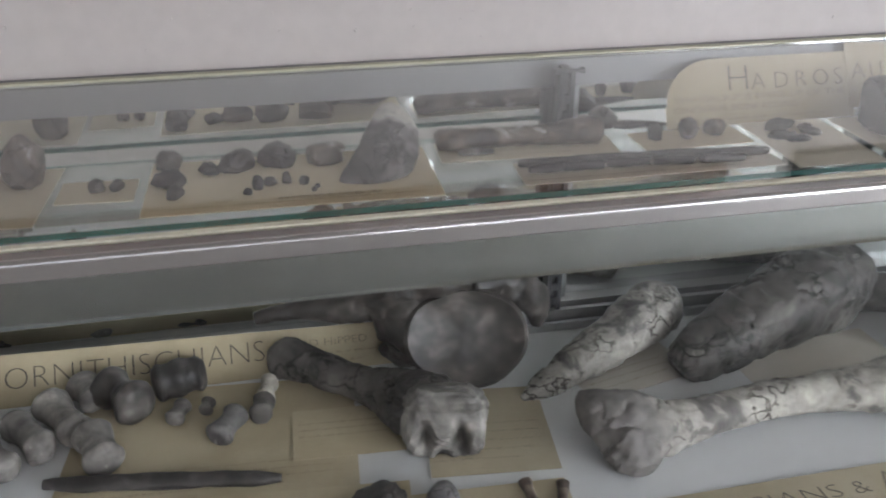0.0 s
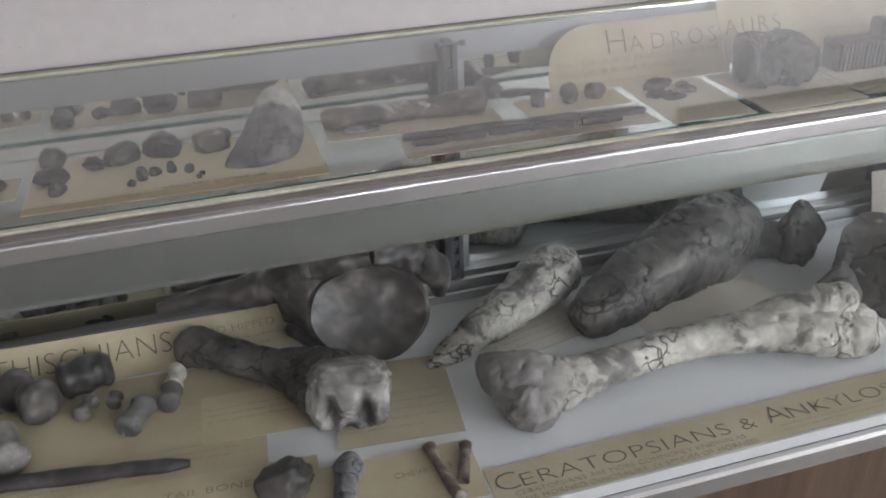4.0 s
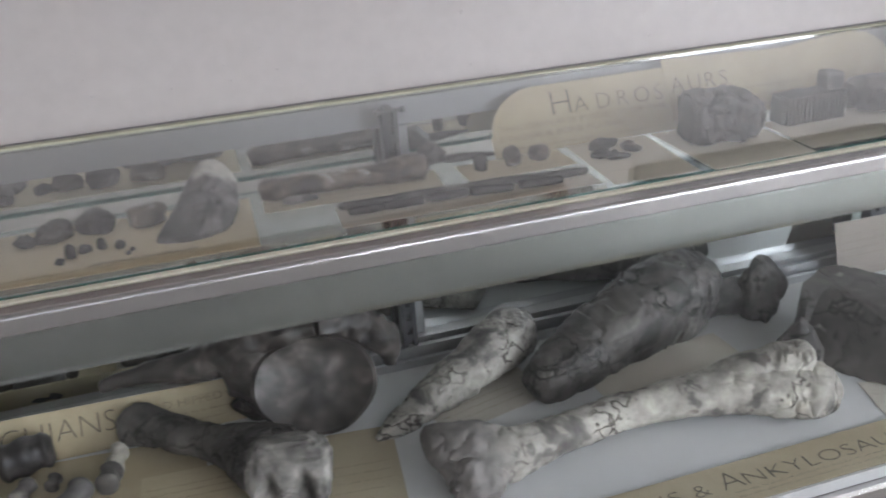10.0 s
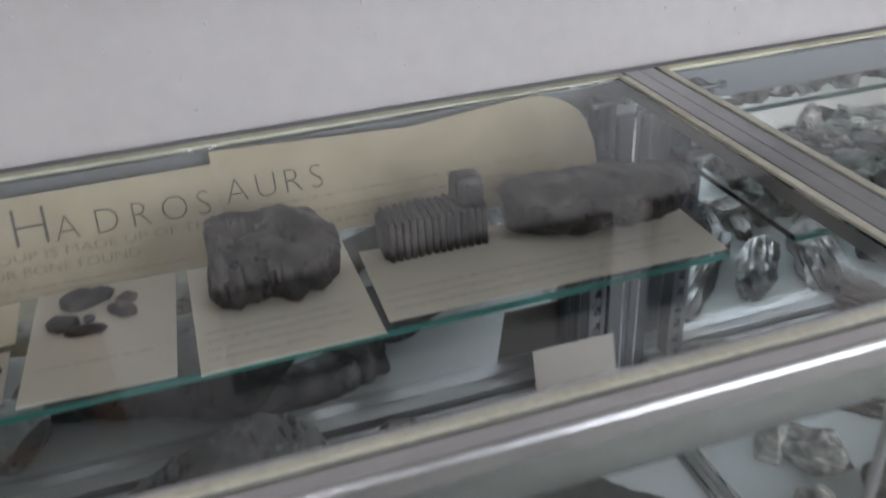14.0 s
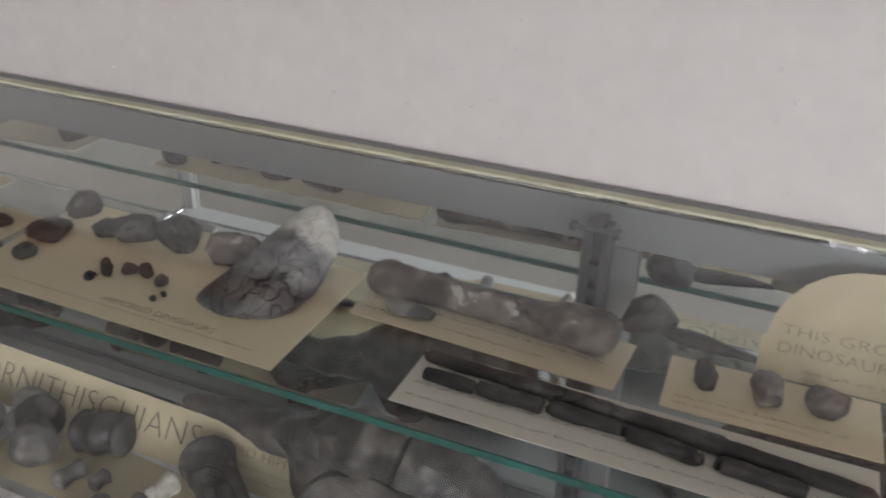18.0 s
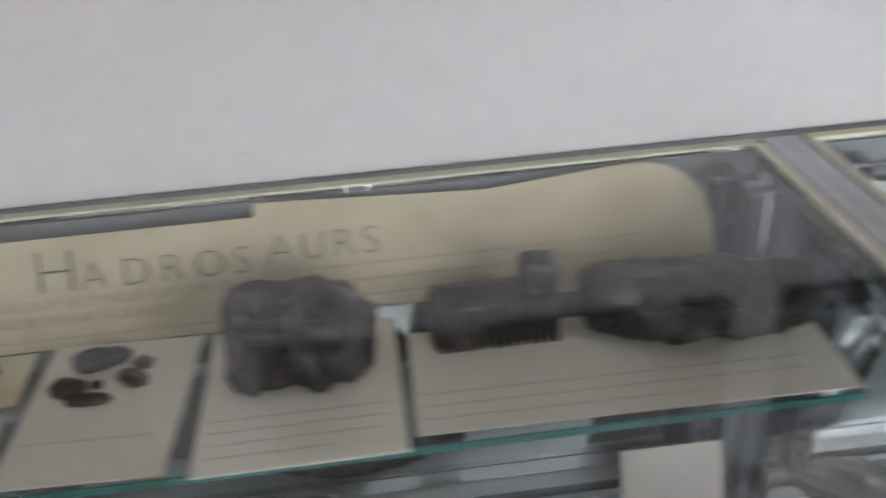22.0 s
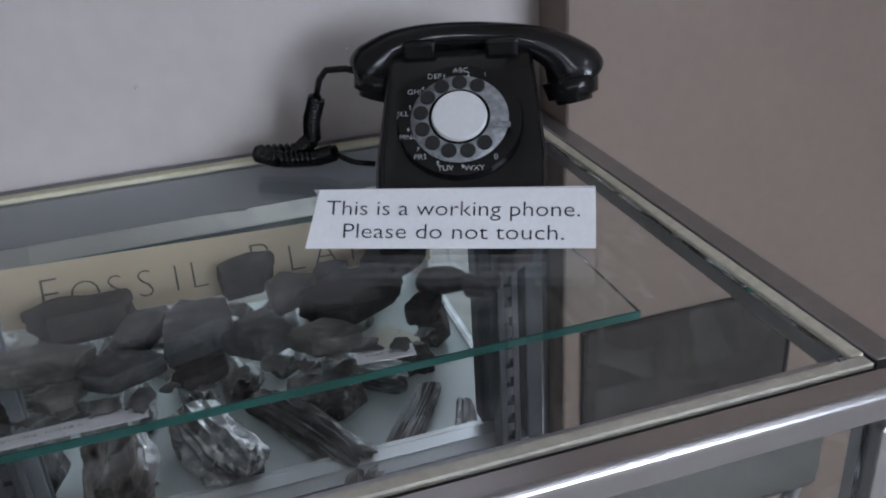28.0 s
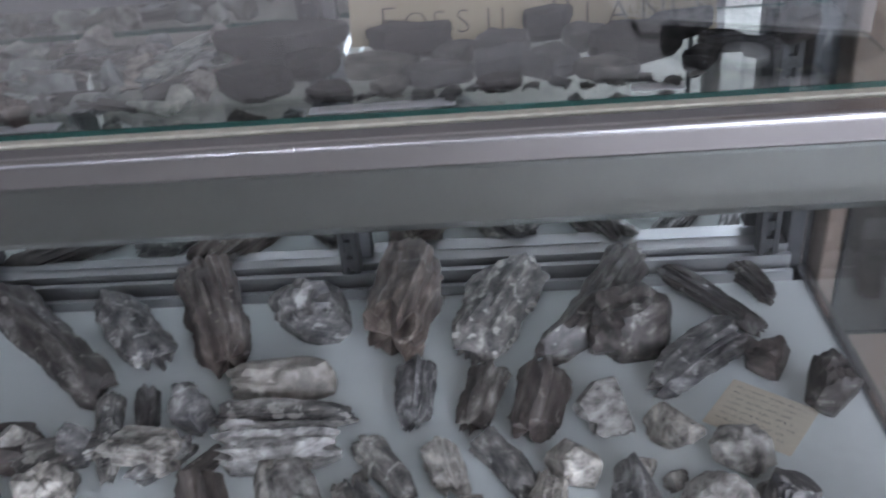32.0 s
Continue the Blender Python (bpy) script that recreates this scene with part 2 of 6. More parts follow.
M["bone_mid"] = mottled("light_grey_fossil_bone", [(.36, (.085, .078, .073)), (.48, (.14, .129, .12)), (.6, (.19, .177, .165)), (.7, (.27, .254, .236))], 26, .55, 80, .0009, .6, cracks=20, depth=.8, mask=.56, crack_w=.03, speck=(80, .68, (.34, .32, .3)))
M["bone_brown"] = mottled("brown_fossil_bone", [(.36, (.035, .024, .019)), (.46, (.085, .06, .046)), (.54, (.15, .115, .09)), (.61, (.2, .165, .135)), (.64, (.42, .39, .35))], 42, .5, 70, .0014, .7, cracks=20, mask=.5)
M["tooth"] = mottled("cracked_fossil_tooth", [(.38, (.10, .095, .098)), (.5, (.15, .143, .145)), (.62, (.23, .22, .215))], 22, .6, 70, .0012, .7, cracks=42, mask=0.0, crack_w=.05, fade=((.35, .3, .9), .538, .06, .012, (.48, .465, .42)))
M["thigh"] = mottled("pale_thigh_bone", [(.34, (.1, .092, .086)), (.435, (.17, .158, .145)), (.452, (.28, .264, .236)), (.54, (.34, .322, .288)), (.66, (.42, .4, .355))], 18, .7, 70, .0014, .8, cracks=13, depth=.8, mask=.52, crack_w=.035, speck=(30, .64, (.13, .11, .1)), fade=((-1, 0, 0), .845, .08, .05, (.17, .158, .15)))
M["jaw"] = mottled("reddish_dark_bone", [(.38, (.014, .01, .008)), (.49, (.032, .022, .018)), (.58, (.06, .044, .036)), (.7, (.14, .12, .108))], 34, .45, 70, .001, .6, cracks=20, mask=.5)
M["petri_dark"] = mottled("dark_petrified_wood", [(.36, (.035, .031, .03)), (.47, (.075, .064, .06)), (.57, (.125, .11, .103)), (.66, (.3, .285, .27))], 55, .45, 70, .0012, .7, (1, .3, 1), speck=(64, .64, (.26, .245, .23)))
M["petri_grey"] = mottled("grey_petrified_wood", [(.35, (0.072, 0.071, 0.073)), (.45, (0.138, 0.132, 0.130)), (.55, (0.222, 0.211, 0.204)), (.63, (0.384, 0.372, 0.350)), (.7, (0.552, 0.540, 0.510))], 75, .45, 90, .0018, .9, (1, .5, 1), speck=(62, .6, (.44, .43, .41)))
M["petri_brown"] = mottled("brown_petrified_wood", [(.36, (.05, .038, .033)), (.49, (.115, .09, .08)), (.6, (.19, .157, .14)), (.7, (.36, .325, .3))], 60, .48, 70, .0012, .7, (1, .18, 1), speck=(60, .66, (.3, .27, .24)))
M["petri_pale"] = mottled("pale_petrified_wood", [(.34, (0.120, 0.110, 0.103)), (.42, (0.264, 0.246, 0.226)), (.52, (0.432, 0.408, 0.374)), (.66, (0.624, 0.600, 0.558))], 75, .5, 90, .0018, .9, (1, .7, 1), speck=(100, .67, (.12, .114, .115)))
M["petri_beige"] = mottled("beige_petrified_wood", [(.36, (.2, .178, .158)), (.47, (.31, .282, .252)), (.6, (.38, .35, .316)), (.7, (.47, .442, .405))], 26, .55, 80, .0014, .8, speck=(40, .68, (.17, .16, .155)))
M["shell"] = mottled("pale_fossil_fragment", [(.36, (.17, .19, .185)), (.45, (.3, .33, .322)), (.55, (.4, .435, .42)), (.68, (.52, .555, .535))], 40, .42, 70, .0012, .7, vary=2.6)
M["slate"] = mottled("dark_slate", [(.38, (.014, .0125, .012)), (.5, (.026, .0225, .021)), (.64, (.052, .045, .042))], 34, .75, 60, .0012, .7, vary=1.6)
M["slate_light"] = mottled("grey_slate", [(.38, (.075, .076, .074)), (.5, (.115, .116, .112)), (.6, (.155, .154, .148)), (.68, (.27, .267, .255))], 34, .7, 60, .0012, .7, vary=2.0)
M["dark_panel"] = mottled("dark_speckled_panel", [(.35, (.02, .018, .016)), (.7, (.05, .044, .04))], 14, .5, 90, .0003, .3)


def glass_mat(name, color, ior=1.34):
    mat, nt, bs = nodes_of(name, 0.0)
    bs.inputs["Base Color"].default_value = (*color, 1)
    bs.inputs["Transmission Weight"].default_value = 1
    bs.inputs["IOR"].default_value = ior
    return mat


M["glass"] = glass_mat("clear_glass", (.985, .992, .99))
M["clear_pane"] = glass_mat("low_gloss_glass", (.985, .992, .99), 1.24)
M["shelf_glass"] = glass_mat("greenish_shelf_glass", (.93, .985, .975))
M["glass_edge"] = glass_mat("green_glass_edge", (.05, .2, .17))
M["glass_edge"].node_tree.nodes["Principled BSDF"].inputs["Transmission Weight"].default_value = .35
M["glass_edge"].node_tree.nodes["Principled BSDF"].inputs["Roughness"].default_value = .25
mm, nt_, bs_ = nodes_of("mirror", .01, 1.0)
bs_.inputs["Base Color"].default_value = (.80, .83, .82, 1)
M["mirror"] = mm
em, nt_, bs_ = nodes_of("lit_tube", .4)
bs_.inputs["Base Color"].default_value = (.9, .9, .9, 1)
bs_.inputs["Emission Color"].default_value = (.95, .98, 1, 1)
bs_.inputs["Emission Strength"].default_value = 58
M["tube"] = em


# ---- mesh helpers ----
def mesh_from(bm, name, mat, smooth=False, crease=0.0):
    me = bpy.data.meshes.new(name)
    bm.normal_update()
    for f in bm.faces:
        f.smooth = smooth
    bm.to_mesh(me)
    bm.free()
    if crease:
        me.set_sharp_from_angle(angle=crease)
    me.materials.append(M[mat])
    return me


def part(name, bm, mat, parent=None, label="", smooth=False):
    ob = new(name, mesh_from(bm, name, mat, smooth))
    if parent:
        ob.parent = parent
        ob.matrix_parent_inverse = parent.matrix_basis.inverted()
    return tagged(ob, label)


def local_part(name, bm, mat, parent, label="", smooth=False):
    ob = new(name, mesh_from(bm, name, mat, smooth))
    ob.parent = parent
    return tagged(ob, label)


def box(x0, x1, y0, y1, z0, z1, bev=.0015, seg=1):
    bm = bmesh.new()
    bmesh.ops.create_cube(bm, size=1, matrix=Matrix.Translation(((x0 + x1) / 2, (y0 + y1) / 2, (z0 + z1) / 2)) @ Matrix.Diagonal((x1 - x0, y1 - y0, z1 - z0, 1)))
    if bev:
        bmesh.ops.bevel(bm, geom=bm.edges[:], offset=bev, segments=seg, affect="EDGES", profile=.5)
    return bm


def profile_x(points, x0, x1):
    """A closed y-z outline drawn out along x."""
    bm = bmesh.new()
    a = [bm.verts.new((x0, y, z)) for y, z in points]
    b = [bm.verts.new((x1, y, z)) for y, z in points]
    n = len(points)
    for i in range(n):
        bm.faces.new((a[i], a[(i + 1) % n], b[(i + 1) % n], b[i]))
    bm.faces.new(a[::-1])
    bm.faces.new(b)
    bmesh.ops.recalc_face_normals(bm, faces=bm.faces[:])
    return bm


def plate(points, thick, curl=0.0, seed=0):
    """A flat sheet with the given x-y outline, a little warped, its underside at z 0."""
    bm = bmesh.new()
    vs = [bm.verts.new((x, y, 0)) for x, y in points]
    f = bm.faces.new(vs)
    if f.normal.z < 0:
        f.normal_flip()
    r = bmesh.ops.extrude_face_region(bm, geom=[f])
    for v in r["geom"]:
        if isinstance(v, bmesh.types.BMVert):
            v.co.z += thick
    bmesh.ops.recalc_face_normals(bm, faces=bm.faces[:])
    return bm


def empty(name, m, label, category, group="", kind=""):
    ob = new(name)
    ob.empty_display_size = .02
    ob.matrix_basis = m
    return tagged(ob, label, category, group, kind)


def lettering(body, size, width=None, extrude=.0002, spacing=1.0, weight=-.024):
    """The writing as a mesh in the x-y plane, its lower left corner at the origin."""
    cu = bpy.data.curves.new("writing", "FONT")
    cu.body, cu.size, cu.extrude, cu.space_character, cu.resolution_u = body, size, extrude, spacing, 3
    cu.offset = weight * size
    tmp = bpy.data.objects.new("writing", cu)
    scene.collection.objects.link(tmp)
    me = bpy.data.meshes.new_from_object(tmp.evaluated_get(bpy.context.evaluated_depsgraph_get()))
    bpy.data.objects.remove(tmp)
    bpy.data.curves.remove(cu)
    if width == "centre":
        xs = [v.co.x for v in me.vertices]
        for v in me.vertices:
            v.co.x -= (max(xs) + min(xs)) / 2
    elif width:
        xs = [v.co.x for v in me.vertices]
        k = width / (max(xs) - min(xs))
        for v in me.vertices:
            v.co.x = (v.co.x - min(xs)) * k
    return me


def write(body, size, m, parent, mat="ink", width=None, spacing=1.0, name="lettering", weight=-.024):
    me = lettering(body, size, width, spacing=spacing, weight=weight)
    me.materials.clear()
    me.materials.append(M[mat])
    ob = new(name, me)
    ob.parent = parent
    ob.matrix_basis = m
    return ob


def scribble(x0, x1, y0, y1, lines, parent, m, seed, mat="faded", h=.003):
    """Lines of unreadable writing as short bars."""
    rnd = random.Random(seed)
    bm = bmesh.new()
    for k in range(lines):
        y = y1 - (y1 - y0) * (k + .5) / lines
        x = x0
        end = x1 - rnd.random() * (x1 - x0) * (.35 if k == lines - 1 else .12)
        while x < end:
            word = min(rnd.uniform(.006, .018), end - x)
            lim = x + word
            while x < lim:
                hh = h * rnd.uniform(.55, 1)
                sl = rnd.uniform(-.0004, .0006)
                yy = y + rnd.uniform(-.0003, .0003)
                if rnd.random() < .6:
                    c = ((x, yy, 0), (x + .0006, yy, 0), (x + .0006 + sl, yy + hh, 0), (x + sl, yy + hh, 0))
                else:
                    yy += rnd.choice((0, hh * .5, hh * .85))
                    c = ((x, yy, 0), (x + .0016, yy, 0), (x + .0016, yy + .0005, 0), (x, yy + .0005, 0))
                bm.faces.new([bm.verts.new(q) for q in c])
                x += rnd.uniform(.0011, .0019)
            x += rnd.uniform(.0025, .004)
    ob = local_part("writing", bm, mat, parent)
    ob.matrix_basis = m
    return ob


def fbm(p, octaves=4):
    return noise.fractal(p, 1.0, 2.0, octaves)


def rock_mesh(name, mat, dims, seed, rough=.34, chops=9, sub=4, smooth=True, crease=.5):
    """A weathered lump: a ball pushed about by noise, cut by some flat breaks, its foot flattened, standing on z 0."""
    rnd = random.Random(seed)
    bm = bmesh.new()
    bmesh.ops.create_icosphere(bm, subdivisions=sub, radius=1)
    off = Vector((rnd.uniform(-50, 50), rnd.uniform(-50, 50), rnd.uniform(-50, 50)))
    cuts = []
    for _ in range(chops):
        n = Vector((rnd.gauss(0, 1), rnd.gauss(0, 1), rnd.gauss(0, .7))).normalized()
        cuts.append((n, rnd.uniform(.62, .9)))
    for v in bm.verts:
        d = v.co.normalized()
        r = 1 - .3 * max(0, noise.noise(d * 2.7 - off) - .22) + rough * fbm(d * 1.4 + off, 3) + rough * .4 * fbm(d * 3.5 + off, 4) + .07 * abs(noise.noise(d * 6.5 - off)) + .035 * noise.noise(d * 13 + off)
        p = d * r
        for n, h in cuts:
            e = p.dot(n) - h
            if e > 0:
                p -= n * (e * .94 + .02 * noise.noise(p * 9 + off))
        p.z = max(p.z, -.62)
        v.co = Vector((p.x * dims[0] / 2, p.y * dims[1] / 2, p.z * dims[2] / 1.55))
    zmin = min(v.co.z for v in bm.verts)
    for v in bm.verts:
        v.co.z -= zmin
    return mesh_from(bm, name, mat, smooth, crease)


def log_mesh(name, mat, length, dia, seed, flat=.8, taper=.2, sub=48, rings=34):
    """A broken piece of petrified wood lying along y: an angular section with splintered grain and rough broken ends."""
    rnd = random.Random(seed)
    off = Vector((rnd.uniform(-50, 50), rnd.uniform(-50, 50), rnd.uniform(-50, 50)))
    sides = rnd.randint(5, 7)
    faces = [(2 * math.pi * (i + rnd.uniform(-.3, .3)) / sides, rnd.uniform(.74, 1.02)) for i in range(sides)]
    sk1, sk2 = rnd.uniform(-.45, .45), rnd.uniform(-.45, .45)
    bend = rnd.uniform(-.12, .12)
    bm = bmesh.new()
    loops = []
    for i in range(rings):
        u = i / (rings - 1)
        end = min(u, 1 - u)
        chip = .8 + .2 * min(1, end / .07)
        loop = []
        for k in range(sub):
            a = 2 * math.pi * k / sub
            c, s = math.cos(a), math.sin(a)
            r = min([h / max(.25, math.cos(a - b)) for b, h in faces])
            g = Vector((c * 2.2, s * 2.2, u * length * 9)) + off
            r *= 1 + .16 * noise.noise(Vector((c * 1.1, s * 1.1, u * length * 16)) + off) + .13 * noise.noise(Vector((c * 5.5, s * 5.5, u * length * 5)) - off)
            st = .09 * round(2.6 * noise.noise(Vector((c * 2.6, s * 2.6, u * length * 30)) + off)) / 2.6
            r *= 1 + 1.5 * st + .06 * noise.noise(Vector((c * 11, s * 11, u * length * 70)) + off)
            r *= 1 - .14 * max(0, .3 - abs(noise.noise(Vector((c * 3.4, s * 3.4, u * length * 6)) - off * .7))) / .3
            r *= 1 - .3 * max(0, noise.noise(Vector((c * 1.6, s * 1.6, u * length * 26)) + off * 1.3) - .28)
            r *= dia / 2 * (1 - taper * u) * chip
            y = (u - .5) * length + (sk1 * (1 - u) + sk2 * u) * r * c
            y += (.34 * max(0, 1 - end / .16)) * dia * (noise.noise(Vector((c * 2.2, s * 2.2, u * 2)) + off) + .5 * noise.noise(Vector((c * 7, s * 7, u)) - off))
            loop.append(bm.verts.new((c * r + bend * dia * math.sin(u * 3.1), y, s * r * flat)))
        loops.append(loop)
    for a, b in zip(loops, loops[1:]):
        for k in range(sub):
            bm.faces.new((a[k], a[(k + 1) % sub], b[(k + 1) % sub], b[k]))
    for loop, sign in ((loops[0], -1), (loops[-1], 1)):
        cen = sum((v.co for v in loop), Vector()) / sub
        last = loop
        for q in (.72, .4):
            ring = [bm.verts.new(cen.lerp(v.co, q) + Vector((0, sign * .09 * dia * noise.noise(v.co * (1.4 / dia) * q * 3 + off), 0))) for v in loop]
            for k in range(sub):
                bm.faces.new((last[k], last[(k + 1) % sub], ring[(k + 1) % sub], ring[k]))
            last = ring
        mid = bm.verts.new(cen)
        for k in range(sub):
            bm.faces.new((last[k], last[(k + 1) % sub], mid))
    bmesh.ops.recalc_face_normals(bm, faces=bm.faces[:])
    for _ in range(3):
        n = Vector((rnd.gauss(0, 1), rnd.gauss(0, .8), rnd.gauss(.3, .7))).normalized()
        reach = max(v.co.dot(n) for v in bm.verts) * rnd.uniform(.72, .92)
        for v in bm.verts:
            e = v.co.dot(n) - reach
            if e > 0:
                v.co -= n * e * .9
    lo = -.36 * dia * flat
    for v in bm.verts:
        v.co.z = max(v.co.z, lo) - lo
    return mesh_from(bm, name, mat, True, .45)


def shell_mesh(name, mat, length, width, seed):
    """A thin broken flake bent like a piece of shell, lying on z 0."""
    rnd = random.Random(seed)
    off = Vector((rnd.uniform(-50, 50), rnd.uniform(-50, 50), rnd.uniform(-50, 50)))
    arc, thick = rnd.uniform(.9, 2.2), rnd.uniform(.12, .2) * width
    bm = bmesh.new()
    nu, nv = 10, 9
    grid = []
    for side in (0, 1):
        rows = []
        for i in range(nu):
            row = []
            for j in range(nv):
                u, v = i / (nu - 1) - .5, j / (nv - 1) - .5
                edge = 1 + .35 * noise.noise(Vector((u * 3, v * 3, 0)) + off)
                r = width / 2 / math.sin(arc / 2) + (thick if side else 0)
                a = v * arc * edge
                yy = u * length * (1 + .4 * noise.noise(Vector((v * 3, u, 4)) + off))
                row.append(bm.verts.new((r * math.sin(a), yy, r * math.cos(a) * .8 + .08 * width * noise.noise(Vector((u * 4, v * 4, side)) + off))))
            rows.append(row)
        grid.append(rows)
    for i in range(nu - 1):
        for j in range(nv - 1):
            bm.faces.new((grid[1][i][j], grid[1][i + 1][j], grid[1][i + 1][j + 1], grid[1][i][j + 1]))
            bm.faces.new((grid[0][i][j], grid[0][i][j + 1], grid[0][i + 1][j + 1], grid[0][i + 1][j]))
    rim = [(i, 0) for i in range(nu)] + [(nu - 1, j) for j in range(1, nv)] + [(i, nv - 1) for i in range(nu - 2, -1, -1)] + [(0, j) for j in range(nv - 2, 0, -1)]
    for (i, j), (p, q) in zip(rim, rim[1:] + rim[:1]):
        bm.faces.new((grid[0][i][j], grid[0][p][q], grid[1][p][q], grid[1][i][j]))
    bmesh.ops.recalc_face_normals(bm, faces=bm.faces[:])
    if rnd.random() < .35:
        bm.transform(pose(0, 0, 0, 0, 180, 0))
    bm.transform(pose(0, 0, 0, rnd.uniform(-12, 12), rnd.uniform(-25, 25), 0))
    lo = min(v.co.z for v in bm.verts)
    for v in bm.verts:
        v.co.z -= lo
    return mesh_from(bm, name, mat, True, .6)


def slab_mesh(name, mat, dims, seed, lean=0.0):
    """A split slab of rock: an angular outline, level broken faces in layers, rough sides."""
    rnd = random.Random(seed)
    off = Vector((rnd.uniform(-50, 50), rnd.uniform(-50, 50), rnd.uniform(-50, 50)))
    n = rnd.randint(5, 7)
    corner = [(2 * math.pi * (i + rnd.uniform(-.36, .36)) / n + .45, rnd.uniform(.78, 1.2)) for i in range(n)]
    corner = sorted((a % (2 * math.pi), r) for a, r in corner)
    bm = bmesh.new()
    sub, loops = 44, []
    levels = ((0, .84), (.2, .95), (.22, .99), (.55, .97), (.58, 1.02), (.86, 1.0), (.98, .95), (1, .9), (1.0, .5), (1.0, .2))
    for z, q in levels:
        loop = []
        for k in range(sub):
            a = 2 * math.pi * k / sub
            c, s = math.cos(a), math.sin(a)
            i = max((b for b in range(n) if corner[b][0] <= a), default=n - 1)
            (a0, r0), (a1, r1) = corner[i], corner[(i + 1) % n]
            a1, aa = (a1, a) if a1 > a0 else (a1 + 2 * math.pi, a if a >= a0 else a + 2 * math.pi)
            f = (aa - a0) / (a1 - a0)
            p = Vector((r0 * math.cos(a0), r0 * math.sin(a0))).lerp(Vector((r1 * math.cos(a1), r1 * math.sin(a1))), f)
            w = 1 + .07 * noise.noise(Vector((c * 3, s * 3, round(z * 4) * .8)) + off) + .05 * noise.noise(Vector((c * 9, s * 9, z * 5)) + off)
            zz = z + (.1 * noise.noise(Vector((p.x * q * 2, p.y * q * 2, 1)) + off) if z > .5 else 0)
            loop.append(bm.verts.new((p.x * q * w * dims[0] / 2, p.y * q * w * dims[1] / 2, zz * dims[2])))
        loops.append(loop)
    for a, b in zip(loops, loops[1:]):
        for k in range(sub):
            bm.faces.new((a[k], a[(k + 1) % sub], b[(k + 1) % sub], b[k]))
    bm.faces.new(loops[0][::-1])
    bm.faces.new(loops[-1])
    bmesh.ops.recalc_face_normals(bm, faces=bm.faces[:])
    if lean:
        bm.transform(pose(0, 0, 0, lean, 0, 0))
    lo = min(v.co.z for v in bm.verts)
    for v in bm.verts:
        v.co.z -= lo
    return mesh_from(bm, name, mat, True, .35)


def sweep(name, mat, stations, seed, sub=28, rough=.06, fine=.02, square=1.0, flake=.05, groove=None):
    """A bone: an oval section carried along stations (x, y, z, half width across, half height, roll degrees), made uneven by noise."""
    rnd = random.Random(seed)
    off = Vector((rnd.uniform(-50, 50), rnd.uniform(-50, 50), rnd.uniform(-50, 50)))
    pts = [Vector(s[:3]) for s in stations]
    sub = max(12, int(sub * 1.5)) if fine else sub
    dens = []
    n = len(stations)
    steps = 16
    for i in range(n - 1):
        for j in range(steps):
            dens.append(i + j / steps)
    dens.append(n - 1)

    def cr(vals, u):
        i = min(int(u), n - 2)
        f = u - i
        p0, p1, p2, p3 = vals[max(i - 1, 0)], vals[i], vals[i + 1], vals[min(i + 2, n - 1)]
        return .5 * ((2 * p1) + (p2 - p0) * f + (2 * p0 - 5 * p1 + 4 * p2 - p3) * f * f + (3 * p1 - p0 - 3 * p2 + p3) * f ** 3)

    path = [cr(pts, u) for u in dens]
    w = [max(cr([s[3] for s in stations], u), .0008) for u in dens]
    h = [max(cr([s[4] for s in stations], u), .0008) for u in dens]
    ro = [cr([s[5] for s in stations], u) for u in dens]
    bm = bmesh.new()
    loops = []
    for i, p in enumerate(path):
        t = (path[min(i + 1, len(path) - 1)] - path[max(i - 1, 0)]).normalized()
        side = t.cross(Vector((0, 0, 1)))
        side = side.normalized() if side.length > .05 else Vector((1, 0, 0))
        up = side.cross(t)
        a0 = radians(ro[i])
        loop = []
        for k in range(sub):
            a = 2 * math.pi * k / sub
            ca, sa = math.cos(a), math.sin(a)
            q = side * (math.copysign(abs(ca) ** square, ca) * w[i]) + up * (math.copysign(abs(sa) ** square, sa) * h[i])
            q = Matrix.Rotation(a0, 3, t) @ q
            s = p + q
            k1 = 1 + rough * 2.2 * fbm(s * 22 + off, 3) + fine * 3 * fbm(s * 48 + off, 2)
            if fine:
                _, cells = noise.voronoi(s * 24 + off)
                k1 += flake * noise.noise(cells[0] * 7.3) + .02 * noise.noise(s * 70 - off) - .05 * max(0, .12 - abs(noise.noise(s * 17 + off))) / .12
            if groove:
                k1 -= groove[1] * crevice(s, off, groove[0])
            loop.append(bm.verts.new(p + q * k1))
        loops.append(loop)
    for a, b in zip(loops, loops[1:]):
        for k in range(sub):
            bm.faces.new((a[k], a[(k + 1) % sub], b[(k + 1) % sub], b[k]))
    for loop in (loops[0], loops[-1]):
        cen = sum((v.co for v in loop), Vector()) / sub
        inner = [bm.verts.new(cen.lerp(v.co, .6) + Vector((0, 0, .15 * w[0] * fbm(v.co * 90 + off, 2)))) for v in loop]
        mid = bm.verts.new(cen)
        for k in range(sub):
            bm.faces.new((loop[k], loop[(k + 1) % sub], inner[(k + 1) % sub], inner[k]))
            bm.faces.new((inner[k], inner[(k + 1) % sub], mid))
    bmesh.ops.recalc_face_normals(bm, faces=bm.faces[:])
    return bm


